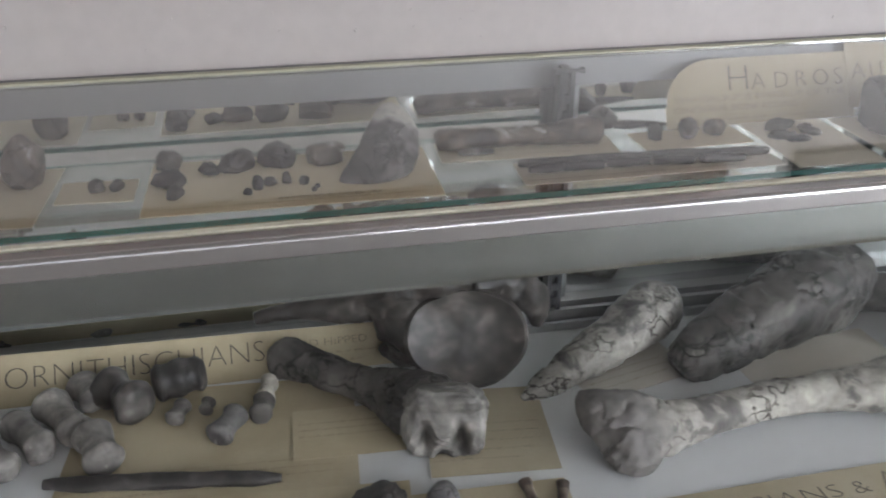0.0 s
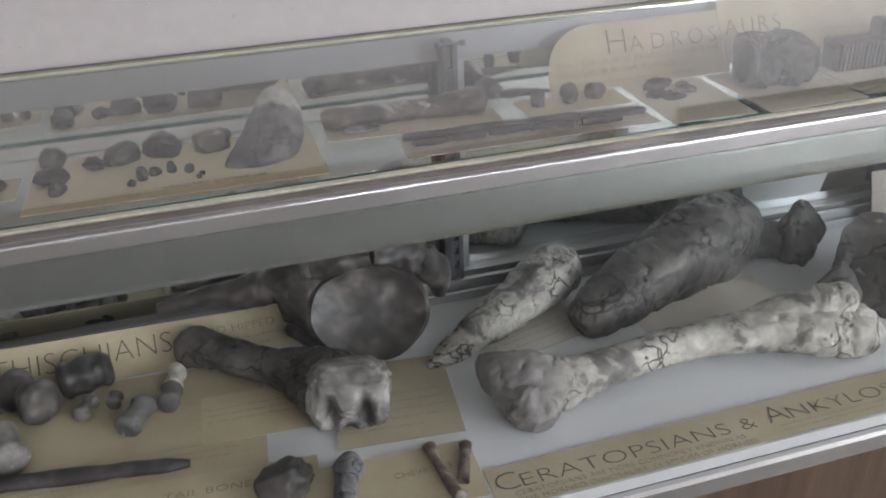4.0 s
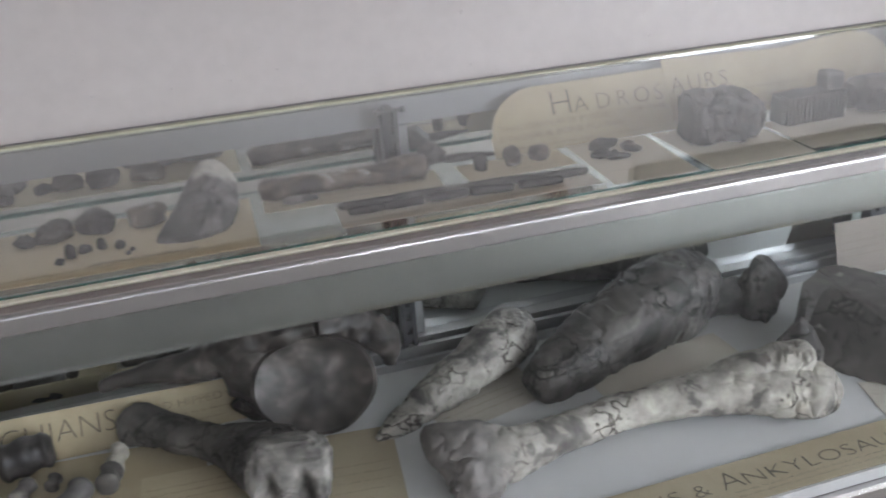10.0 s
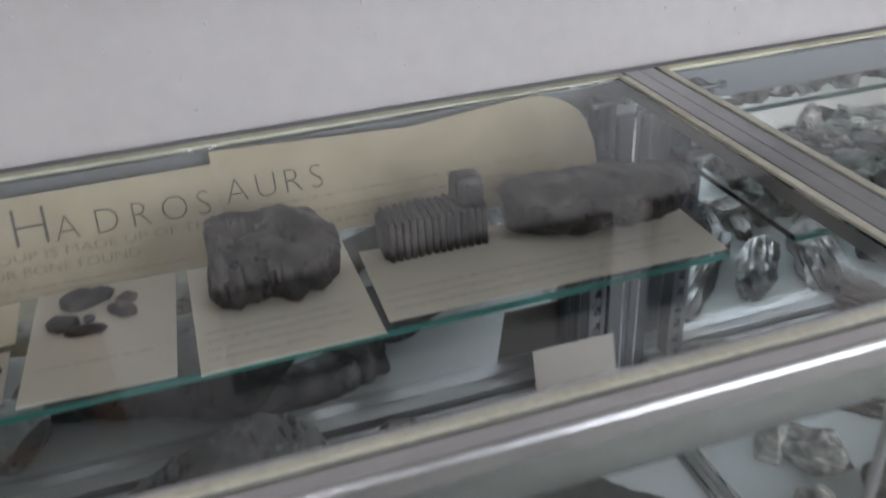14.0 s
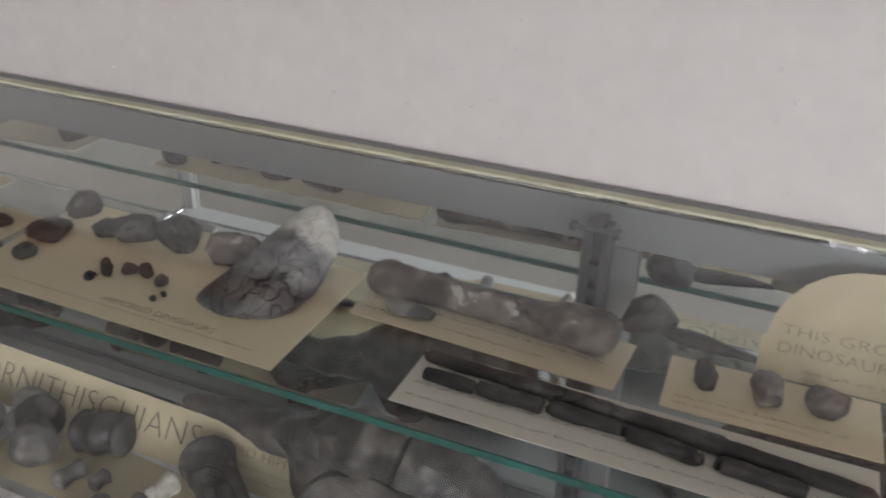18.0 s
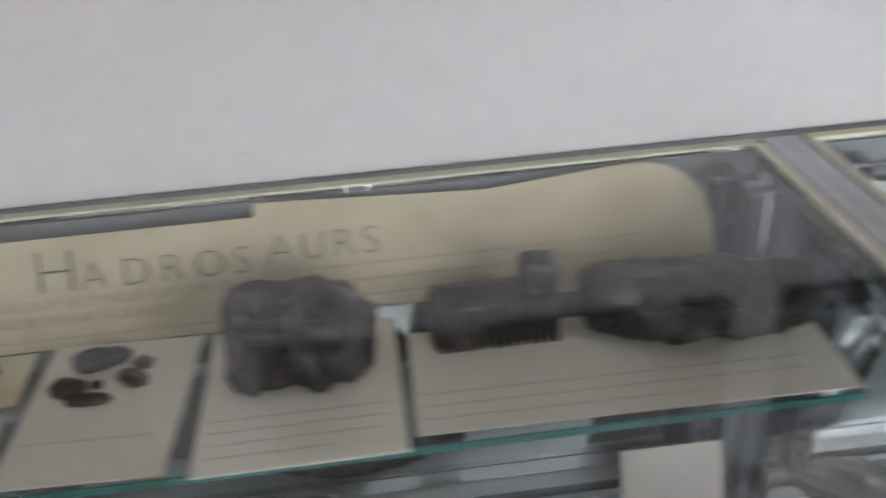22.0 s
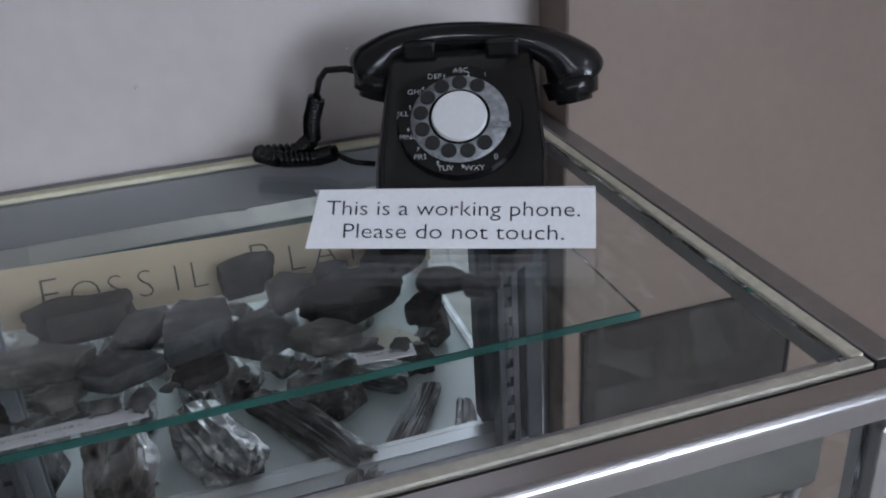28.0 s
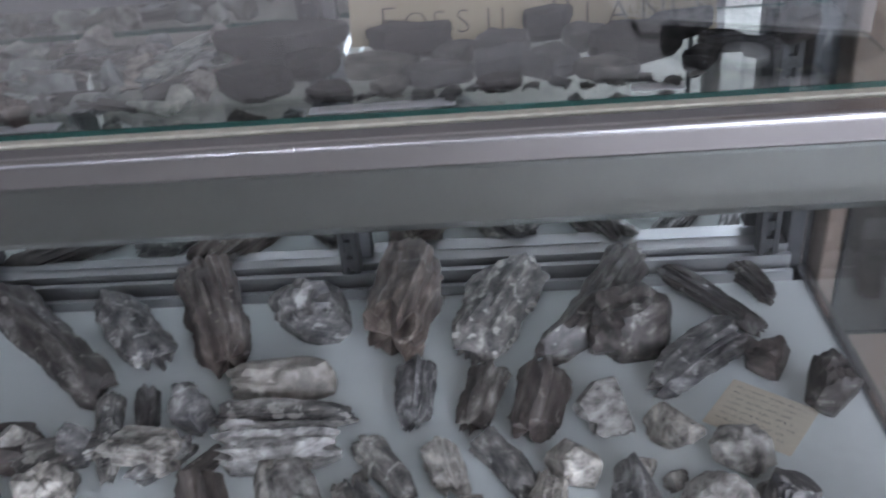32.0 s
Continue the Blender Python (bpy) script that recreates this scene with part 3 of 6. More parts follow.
def crevice(p, off, scale):
    """How deep a point lies in a net of broken seams: 1 in a seam, 0 away from it."""
    q = p * scale + off
    q = q + .35 * Vector((noise.noise(q * 1.7), noise.noise(q * 1.7 + off), noise.noise(q * 1.7 - off)))
    d, _ = noise.voronoi(q)
    keep = min(1, max(0, 2.5 * noise.noise(q * .55 - off) + .75))
    return max(0, 1 - (d[1] - d[0]) / .085) * keep


def lens_plate(rim, normal, thick, seed, sub=72, rings=12, groove=None, flat=.5, sharp=False):
    """A thick plate with the given outline in space, swelling on both sides to half its thickness along the normal."""
    off = Vector((seed * 3.1, seed * 1.7, seed * 5.3))
    pts = [Vector(q) for q in rim]
    n, up = len(pts), Vector(normal).normalized()
    edge = []
    for k in range(sub):
        u = k / sub * n
        i, f = int(u), u - int(u)
        a, b, c, d = pts[i - 1], pts[i], pts[(i + 1) % n], pts[(i + 2) % n]
        edge.append(b.lerp(c, f) if sharp else .5 * (2 * b + (c - a) * f + (2 * a - 5 * b + 4 * c - d) * f * f + (3 * b - a - 3 * c + d) * f ** 3))
    mid = sum(edge, Vector()) / sub
    bm = bmesh.new()

    def at(k, q, side):
        p = mid.lerp(edge[k], q)
        r = 1 - groove[1] * crevice(p, off, groove[0]) if groove else 1
        t = thick / 2 * (1 - q ** 2.6) ** flat * r * (1 + .25 * fbm(p * 40 + off, 3))
        return p + up * (side * t) + (edge[k] - mid) * (.04 * noise.noise(edge[k] * 90 + off))

    rim_verts = [bm.verts.new(at(k, 1, 0)) for k in range(sub)]
    for side in (1, -1):
        last = rim_verts
        for r in range(rings - 1, 0, -1):
            ring = [bm.verts.new(at(k, r / rings, side)) for k in range(sub)]
            for k in range(sub):
                bm.faces.new((last[k], last[(k + 1) % sub], ring[(k + 1) % sub], ring[k]))
            last = ring
        top = bm.verts.new(mid + up * side * thick / 2)
        for k in range(sub):
            bm.faces.new((last[k], last[(k + 1) % sub], top))
    bmesh.ops.recalc_face_normals(bm, faces=bm.faces[:])
    return bm


def loft(sections, seed, along=84, across=72, rough=.006, groove=None):
    """A block drawn through y-z sections standing at x stations; its ends are closed and its foot left level."""
    off = Vector((seed * 2.3, seed * 4.1, seed * 1.9))
    xs = [q[0] for q in sections]
    m = len(sections[0][1])

    def cr(v, u):
        i = min(int(u), len(v) - 2)
        f = u - i
        a, b, c, d = v[max(i - 1, 0)], v[i], v[i + 1], v[min(i + 2, len(v) - 1)]
        return .5 * (2 * b + (c - a) * f + (2 * a - 5 * b + 4 * c - d) * f * f + (3 * b - a - 3 * c + d) * f ** 3)

    bm = bmesh.new()
    loops = []
    for i in range(along):
        u = i / (along - 1) * (len(xs) - 1)
        x = cr(xs, u)
        ring = [Vector((x, cr([q[1][k][0] for q in sections], u), cr([q[1][k][1] for q in sections], u))) for k in range(m)]
        mid = sum(ring, Vector()) / m
        loop = []
        for k in range(across):
            w = k / across * m
            j, f = int(w), w - int(w)
            p = ring[j].lerp(ring[(j + 1) % m], f)
            d = (p - mid).normalized() if (p - mid).length > 1e-6 else Vector((0, 0, 1))
            push = rough * (fbm(p * 24 + off, 4) + .5 * noise.noise(p * 60 + off))
            if groove:
                push -= groove[1] * crevice(p, off, groove[0])
            loop.append(bm.verts.new(p + d * push))
        loops.append(loop)
    for a, b in zip(loops, loops[1:]):
        for k in range(across):
            bm.faces.new((a[k], a[(k + 1) % across], b[(k + 1) % across], b[k]))
    for loop in (loops[0], loops[-1]):
        top = bm.verts.new(sum((v.co for v in loop), Vector()) / across)
        for k in range(across):
            bm.faces.new((loop[k], loop[(k + 1) % across], top))
    bmesh.ops.recalc_face_normals(bm, faces=bm.faces[:])
    return bm


def rest(bm, z):
    """Lets a lump down on the level z, its foot a little flattened."""
    lo = min(v.co.z for v in bm.verts)
    span = max(v.co.z for v in bm.verts) - lo
    cut = lo + .06 * span
    for v in bm.verts:
        v.co.z = max(v.co.z, cut) - cut + z
    return bm


def merge(*bms):
    out = bms[0]
    for b in bms[1:]:
        me = bpy.data.meshes.new("tmp")
        b.to_mesh(me)
        b.free()
        out.from_mesh(me)
        bpy.data.meshes.remove(me)
    return out


def thing(name, bm, mat, label, category, group="", smooth=True):
    return tagged(new(name, mesh_from(bm, name, mat, smooth, .55 if smooth else 0.0)), label, category, group)


# ---- the room ----
WALL_Y = .516      # face of the wall behind the showcases
TOP = 2.45
X0, X1, Y0 = -4.2, 4.4, -4.5


def structure(name, bm, mat, label, category):
    return tagged(part(name, bm, mat), label, category, kind="structure")


structure("floor", box(X0 - .12, X1 + .12, Y0 - .12, WALL_Y + .12, -.1, 0, 0), "floor", "tan vinyl floor of the room", "floor")
structure("ceiling", box(X0 - .12, X1 + .12, Y0 - .12, WALL_Y + .12, TOP, TOP + .1, 0), "ceiling", "plain off-white painted ceiling", "ceiling")
structure("wall_west", box(X0 - .12, X0, Y0 - .12, WALL_Y + .12, 0, TOP, 0), "room_wall", "tan painted wall", "wall")
structure("wall_east", box(X1, X1 + .12, Y0 - .12, WALL_Y + .12, 0, TOP, 0), "room_wall", "tan painted wall", "wall")


def plaster_wall():
    """The wall behind the showcases, with the paint's drips and bumps standing proud of it."""
    bm = box(X0, X1, WALL_Y, WALL_Y + .12, 0, TOP, 0)
    rnd = random.Random(5)
    for _ in range(150):
        x, z, r = rnd.uniform(-2.1, .2) if rnd.random() < .88 else rnd.uniform(.2, 1.1), rnd.uniform(.99, 1.15), rnd.uniform(.0008, .0024)
        m = Matrix.Translation((x, WALL_Y, z)) @ Matrix.Diagonal((r, r * .7, r * rnd.choice((1, 1, 1, 1.5)), 1))
        bmesh.ops.create_icosphere(bm, subdivisions=1, radius=1, matrix=m)
    return bm


structure("wall_north", plaster_wall(), "wall", "off-white painted plaster wall with small bumps", "wall")
structure("pilaster", box(1.127, 2.3, .45, WALL_Y - .0005, 0, TOP - .0005, .002), "wall_side", "brown-beige painted pilaster beside the showcase", "wall")
vent = empty("wall_panel", pose(1.282, .45, .475), "dark blotched panel set low on the brown pilaster", "panel")
part("board", box(1.152, 1.412, .4455, .4495, .477, .731, .001), "dark_panel", vent)
part("frame", merge(box(1.147, 1.152, .443, .4495, .472, .736), box(1.412, 1.417, .443, .4495, .472, .736), box(1.152, 1.412, .443, .4495, .472, .477), box(1.152, 1.412, .443, .4495, .731, .736)), "black_gap", vent)
for px0, px1, pz0, pz1, w, wood_mat, text in ((-1.72, -.62, 1.155, 1.31, .03, "frame_wood", "reddish wooden frame with a dark print on the wall"), (-.5, -.02, 1.146, 1.28, .014, "black_gap", "thin dark frame with a dark print on the wall"), (.04, 1.08, 1.143, 1.3, .014, "black_gap", "thin dark frame with a wide dark print")):
    pic = empty("picture_frame", pose((px0 + px1) / 2, WALL_Y, pz0), text, "picture frame", "picture frames")
    for bm in (box(px0, px1, .499, .5155, pz0, pz0 + w, .003, 2), box(px0, px1, .499, .5155, pz1 - w, pz1, .003, 2), box(px0, px0 + w, .499, .5155, pz0 + w + .0005, pz1 - w - .0005, .003, 2), box(px1 - w, px1, .499, .5155, pz0 + w + .0005, pz1 - w - .0005, .003, 2)):
        part("frame_bar", bm, wood_mat, pic)
    part("picture", box(px0 + w + .001, px1 - w - .001, .507, .5155, pz0 + w + .001, pz1 - w - .001, 0), "picture", pic)
WINS = (-2.3, 2.6)


def south_wall():
    xs = [X0] + [c + d for c in WINS for d in (-1, 1)] + [X1]
    bms = [box(X0, X1, Y0 - .12, Y0, 0, .95, 0), box(X0, X1, Y0 - .12, Y0, 2.35, TOP, 0)]
    for i in range(0, len(xs), 2):
        bms.append(box(xs[i], xs[i + 1], Y0 - .12, Y0, .95, 2.35, 0))
    return merge(*bms)


structure("wall_south", south_wall(), "room_wall", "tan painted wall with two window openings", "wall")
for n, c in enumerate(WINS):
    win = empty("window_%d" % (n + 1), pose(c, Y0 - .06, .95), "white-framed window with two panes", "window", kind="structure")
    y0, y1 = Y0 - .08, Y0 - .04
    fr = merge(box(c - 1, c - .95, y0, y1, .95, 2.35), box(c + .95, c + 1, y0, y1, .95, 2.35), box(c - .95, c + .95, y0, y1, .95, 1.0), box(c - .95, c + .95, y0, y1, 2.3, 2.35), box(c - .025, c + .025, y0, y1, 1.0, 2.3))
    part("window_frame", fr, "white_plastic", win)
    for q in (-1, 1):
        g = part("pane", box(c + min(q * .025, q * .95), c + max(q * .025, q * .95), Y0 - .063, Y0 - .057, 1.0, 2.3, 0), "glass", win)
        g.visible_shadow = False
structure("ground", box(-60, 60, -90, Y0 - .2, -.6, -.4, 0), "floor", "bare ground outside the windows", "ground")

# ceiling lights with two tubes each
for cx, cy in ((-.446, -2.77), (-.22, -4.05), (2.0, -1.56)):
    cl = empty("ceiling_light", pose(cx, cy, TOP), "white ceiling light with two lit tubes", "lamp", "ceiling lights")
    part("housing", box(cx - .11, cx + .11, cy - .42, cy + .42, TOP - .05, TOP, .004), "white_plastic", cl)
    for s in (-1, 1):
        bm = bmesh.new()
        bmesh.ops.create_cone(bm, cap_ends=True, segments=16, radius1=.016, radius2=.016, depth=.8, matrix=Matrix.Translation((cx + s * .055, cy, TOP - .072)) @ Matrix.Rotation(radians(90), 4, "X"))
        part("tube", bm, "tube", cl, "", True)

# ---- the showcases ----
H, DECK, SHELF, SHELF2, DEPTH = .972, .552, .869, .883, .512


def showcase(x0, x1, shelf_z, label, post_x, shelf_y=.2645, deck="deck", pane="glass"):
    case = empty("display_case", pose((x0 + x1) / 2, DEPTH / 2, 0), label, "display case", "glass showcases along the wall")

    def p(name, bm, mat, label="", smooth=False):
        return part(name, bm, mat, case, label, smooth)

    # base of brown panels behind an aluminium skirt
    p("base_panel", box(x0 + .03, x1 - .03, .02, DEPTH - .03, .06, .505, .001), "wood", "dark brown wood-grain base panel")
    for bx in (x0 + .165, x1 - .165):
        p("base_strip", box(bx - .012, bx + .012, .004, .02, .0, .505, .001), "alu")
    p("bottom_rail", profile_x([(-.004, .508), (-.004, .53), (0, .534), (.008, .534), (.008, .508)], x0 + .034, x1 - .034), "alu")
    p("deck", box(x0 + .008, x1 - .008, .008, .452, .535, DECK, 0), deck, "pale grey-white display floor")
    p("back_track", profile_x([(.452, .535), (.452, .566), (.458, .566), (.458, .556), (.466, .556), (.466, .580), (.474, .580), (.474, .556), (.482, .556), (.482, .586), (.51, .586), (.51, .535)], x0 + .03, x1 - .03), "alu_dull", "double sliding track")
    # posts
    for px0, px1 in ((x0, x0 + .031), (x1 - .031, x1)):
        p("front_post", box(px0, px1, .0, .024, 0, H - .0245, .002, 2), "alu_post")
        p("back_post", box(px0, px1, .483, DEPTH, 0, H - .0505, .002, 2), "steel")
    for sx in (x0 + .0155, x1 - .0155):
        bm = bmesh.new()
        bmesh.ops.create_uvsphere(bm, u_segments=12, v_segments=6, radius=.0035, matrix=Matrix.Translation((sx, 0, .70)) @ Matrix.Diagonal((1, .4, 1, 1)))
        p("screw", bm, "steel", "", True)
    # top rails, mitred by butting
    rail = [(.0165, H - .001), (.016, H + .001), (.0045, H + .0006)] + [(.0045 - .005 * math.sin(a), H - .0044 + .005 * math.cos(a)) for a in [math.pi / 2 * k / 6 for k in range(1, 7)]] + [(-.0005, H - .0165), (.0015, H - .0185), (.006, H - .0185), (.006, H - .0125), (.03, H - .0125), (.03, H - .0095), (.0165, H - .0095)]
    p("front_rail", profile_x(rail, x0, x1), "alu", "polished aluminium front rail")
    p("back_rail", profile_x([(.502, H), (DEPTH, H), (DEPTH, H - .012), (.5075, H - .012), (.5075, H - .015), (.497, H - .015), (.497, H - .05), (.495, H - .05), (.495, H - .012), (.502, H - .012)], x0, x1), "rail_dull")
    for px0, px1, inner in ((x0, x0 + .018, 1), (x1 - .018, x1, -1)):
        p("side_rail", box(px0, px1, .0245, .5015, H - .03, H, .0006), "alu_dull")
        p("lower_side_rail", box(px0, px1, .0245, .48, .534, .556, .002, 2), "alu")
    p("inner_lip", box(x0 + .03, x1 - .03, .0302, .041, H - .0125, H - .0085, .0006), "alu_post", "pale aluminium lip under the pane")
    # seals round the top pane
    p("seal_gap", box(x0 + .0225, x1 - .0225, .0167, .0208, H - .0092, H - .0015, 0), "black_gap")
    for gx in (x0 + .018, x1 - .0205):
        p("seal_gap", box(gx, gx + .0025, .0245, .5015, H - .0095, H - .0015, 0), "black_gap")
    for bm in (box(x0 + .0225, x1 - .0225, .021, .0298, H - .0092, H + .0012, .001), box(x0 + .0225, x1 - .0225, .4905, .5015, H - .008, H + .0006, .0008),
               box(x0 + .0205, x0 + .0295, .031, .49, H - .008, H + .0008, .0008), box(x1 - .0295, x1 - .0205, .031, .49, H - .008, H + .0008, .0008)):
        p("seal", bm, "seal_pale" if min(v.co.y for v in bm.verts) > .4 else "seal", "yellowed rubber seal")
    for nm, bm in (("top_pane", box(x0 + .03, x1 - .03, .031, .49, H - .0075, H - .0015, 0)), ("front_pane", box(x0 + .032, x1 - .032, .009, .014, .534, H - .0128, 0)),
                   ("side_pane", box(x0 + .009, x0 + .014, .025, .479, .557, H - .031, 0)), ("side_pane", box(x1 - .014, x1 - .009, .025, .479, .557, H - .031, 0))):
        g = p(nm, bm, pane, "clear glass pane")
        g.visible_shadow = False
    # mirrored sliding doors
    mid = (x0 + x1) / 2
    p("mirror_door", box(x0 + .032, mid + .02, .4985, .503, .587, H - .051, 0), "mirror", "mirrored sliding door")
    p("mirror_door", box(mid - .0, x1 - .032, .5035, .508, .587, H - .051, 0), "mirror", "mirrored sliding door")
    p("door_stile", box(mid - .004, mid + .022, .493, .498, .587, H - .051, .001), "alu_dull")
    # light housing behind the front pane, with its bent conduit
    p("light_housing", profile_x([(.0195, .947), (.058, .947), (.06, .943), (.06, .914), (.052, .905), (.04, .9), (.03, .8985), (.0235, .901), (.02, .907), (.019, .918), (.019, .943)], x0 + .055, x1 - .052), "housing", "dull aluminium light housing")
    bm = tube([(x1 - .05, .034, .925), (x1 - .046, .034, .922), (x1 - .048, .034, .905), (x1 - .056, .033, .885), (x1 - .058, .03, .72), (x1 - .058, .03, DECK)], .0042)
    p("conduit", bm, "alu_dull", "thin bent conduit", True)
    # shelf standards and the glass shelf
    for sx in (post_x, x0 + .06, x1 - .06):
        p("shelf_standard", standard(sx, .470, .586, H - .02), "steel", "slotted shelf standard")
        p("shelf_clip", box(sx - .012, sx + .012, .44, .457, shelf_z - .012, shelf_z - .0062, .001), "alu_dull")
    sh = p("glass_shelf", box(x0 + .03, x1 - .03, shelf_y, .4635, shelf_z - .006, shelf_z, 0), "shelf_glass", "clear glass shelf with green edges")
    sh.visible_shadow = False
    for y0, y1 in ((shelf_y - .002, shelf_y), (.4635, .4655)):
        p("shelf_edge", box(x0 + .03, x1 - .03, y0, y1, shelf_z - .006, shelf_z, 0), "glass_edge", "green cut edge of the shelf")
    return case


def tube(points, r, sub=10):
    bm = bmesh.new()
    pts = [Vector(q) for q in points]
    loops = []
    for i, q in enumerate(pts):
        t = (pts[min(i + 1, len(pts) - 1)] - pts[max(i - 1, 0)]).normalized()
        a = t.orthogonal().normalized() if abs(t.y) > .9 else t.cross(Vector((0, 1, 0))).normalized()
        b = t.cross(a)
        loops.append([bm.verts.new(q + (a * math.cos(2 * math.pi * k / sub) + b * math.sin(2 * math.pi * k / sub)) * r) for k in range(sub)])
    for u, v in zip(loops, loops[1:]):
        for k in range(sub):
            bm.faces.new((u[k], u[(k + 1) % sub], v[(k + 1) % sub], v[k]))
    bm.faces.new(loops[0][::-1])
    bm.faces.new(loops[-1])
    bmesh.ops.recalc_face_normals(bm, faces=bm.faces[:])
    return bm


def standard(x, y, z0, z1):
    """An upright of folded steel with a row of slots, and a clamp at its head."""
    bms = [box(x - .0115, x - .004, y - .012, y + .012, z0, z1, .001), box(x + .004, x + .0115, y - .012, y + .012, z0, z1, .001), box(x - .004, x + .004, y - .004, y + .012, z0, z1, 0)]
    z = z0 + .01
    while z < z1 - .02:
        bms.append(box(x - .004, x + .004, y - .012, y - .0045, z, z + .012, 0))
        z += .024
    bms.append(box(x - .006, x + .006, y - .016, y + .012, z1, z1 + .005, .001))
    bms.append(box(x - .017, x + .017, y - .019, y - .013, z1 + .001, z1 + .0055, .002, 2))
    for u in (-.018, .018):
        bms.append(box(x + u - .004, x + u + .004, y - .0205, y - .0115, z1 - .001, z1 + .007, .0025, 2))
    return merge(*bms)


showcase(-1.785, -.0002, SHELF, "aluminium-framed glass showcase with dinosaur bones on its shelf and floor", -.902)
showcase(.0002, 1.1245, SHELF2, "aluminium-framed glass showcase full of petrified wood and plant fossils", .562, .246, "deck_cool", "clear_pane")


# ---- kinds of fossils and papers ----
def stone(x, y, z, w, d, h, turn, mat, seed, name="fossil", label="", category="fossil", group=""):
    if mat.startswith("bone") and w < .05:
        me = rock_mesh(name, mat, (w * 1.2, d * 1.2, h * 1.5), seed, .2, 4, 4, True, .8)
    elif mat.startswith("bone"):
        me = rock_mesh(name, mat, (w * 1.1, d * 1.1, h), seed, .26, 3, 4, True, .9)
    else:
        k = 1.18 if mat.startswith("petri") else 1.0
        me = rock_mesh(name, mat, (w * k, d * k, h * k), seed, .3, 12, 4)
    ob = new(name, me)
    ob.matrix_basis = pose(x, y, z, 0, 0, turn)
    return tagged(ob, label or KINDS[mat][1], category, group or KINDS[mat][2])


def wood(x, y, z, length, dia, turn, mat, seed, flat=.8):
    ob = new("petrified_wood", log_mesh("petrified_wood", mat, length, dia * 1.22, seed, flat))
    ob.matrix_basis = pose(x, y, z, 0, 0, turn)
    return tagged(ob, KINDS[mat][1], "fossil", KINDS[mat][2])


def fragment(x, y, z, length, dia, turn, mat, seed, flat=.8):
    ob = new("fossil", log_mesh("fossil", mat, length, dia, seed, flat, .3, 18, 12))
    ob.matrix_basis = pose(x, y, z, 0, 0, turn)
    return tagged(ob, KINDS[mat][1], "fossil", KINDS[mat][2])


def flake(x, y, z, length, width, turn, mat, seed):
    ob = new("fossil", shell_mesh("fossil", mat, length, width, seed))
    ob.matrix_basis = pose(x, y, z, 0, 0, turn)
    return tagged(ob, KINDS[mat][1], "fossil", KINDS[mat][2])


def slab(x, y, z, w, d, h, turn, mat, seed, lean=0.0):
    ob = new("plant_fossil", slab_mesh("plant_fossil", mat, (w * 1.06, d * 1.08, h * 1.12), seed, lean))
    ob.matrix_basis = pose(x, y, z, 0, 0, turn)
    return tagged(ob, KINDS[mat][1], "fossil", KINDS[mat][2])


KINDS = {
    "petri_dark": ("", "dark grey petrified wood piece on the white display floor", "petrified wood pieces"),
    "petri_grey": ("", "grey petrified wood with pale streaks on the display floor", "petrified wood pieces"),
    "petri_brown": ("", "brown petrified wood piece on the white display floor", "petrified wood pieces"),
    "petri_pale": ("", "pale crusted petrified wood piece on the display floor", "petrified wood pieces"),
    "petri_beige": ("", "flat beige petrified wood slab on the display floor", "petrified wood pieces"),
    "slate": ("", "dark slab of rock with plant fossils on the glass shelf", "plant fossils on the shelf"),
    "slate_light": ("", "grey slab of rock with plant fossils on the glass shelf", "plant fossils on the shelf"),
    "shell": ("", "small pale fossil fragment on the glass shelf", "small fossils on the shelf"),
    "bone_dark": ("", "dark fossil bone fragment on a cream card", "small dinosaur fossils"),
    "bone_brown": ("", "brown fossil bone fragment on a cream card", "small dinosaur fossils"),
    "bone_grey": ("", "grey fossil bone fragment on a cream card", "small dinosaur fossils"),
    "bone_pale": ("", "pale fossil bone on the display floor", "dinosaur bones"),
}


def card(x, y, z, w, d, turn, label, lines=(), seed=1, mat="card", title=None, ts=.012, lift=0.0):
    """A paper card lying flat: x, y is its middle; lines is (first, last share of the depth, how many)."""
    rnd = random.Random(seed)
    c = empty("label_card", pose(x, y, z, lift, 0, turn), label, "label card", "label cards")
    j = [rnd.uniform(-.0015, .0015) for _ in range(4)]
    local_part("sheet", plate([(-w / 2, -d / 2 + j[0]), (w / 2 + j[1], -d / 2), (w / 2, d / 2 + j[2]), (-w / 2 + j[3], d / 2)], .0009), mat, c)
    if lines:
        scribble(-w / 2 + .008, w / 2 - .008, -d / 2 + d * lines[0], -d / 2 + d * lines[1], lines[2], c, pose(0, 0, .0011), seed)
    if title:
        write(title[0], ts, pose(-w / 2 + title[1], -d / 2 + title[2], .0011), c, "faded", title[3])
    return c


S1, S2, K = SHELF + .0003, SHELF2 + .0003, DECK + .0003

# ---- showcase of dinosaur bones: the glass shelf ----
card(-1.277, .362, S1, .34, .16, -1, "cream card lettered armored dinosaurs", (.05, .12, 1), 1, title=("ARMORED DINOSAURS", .15, .02, .12), ts=.011)
card(-1.503, .369, S1, .086, .066, -2, "small cream card under two dark teeth", (), 2)
card(-1.628, .372, S1, .145, .17, -2, "cream card under a tall brown stone", (.06, .2, 2), 3)
card(-.972, .404, S1, .236, .066, -3, "cream card under a long toe bone", (.08, .8, 3), 4)
card(-.839, .319, S1, .338, .07, -.4, "pale card under a row of dark tendons", (.05, .5, 2), 5, "card_white")
card(-.745, .397, S1, .154, .068, 1, "cream card under three small stones", (.06, .3, 2), 6)
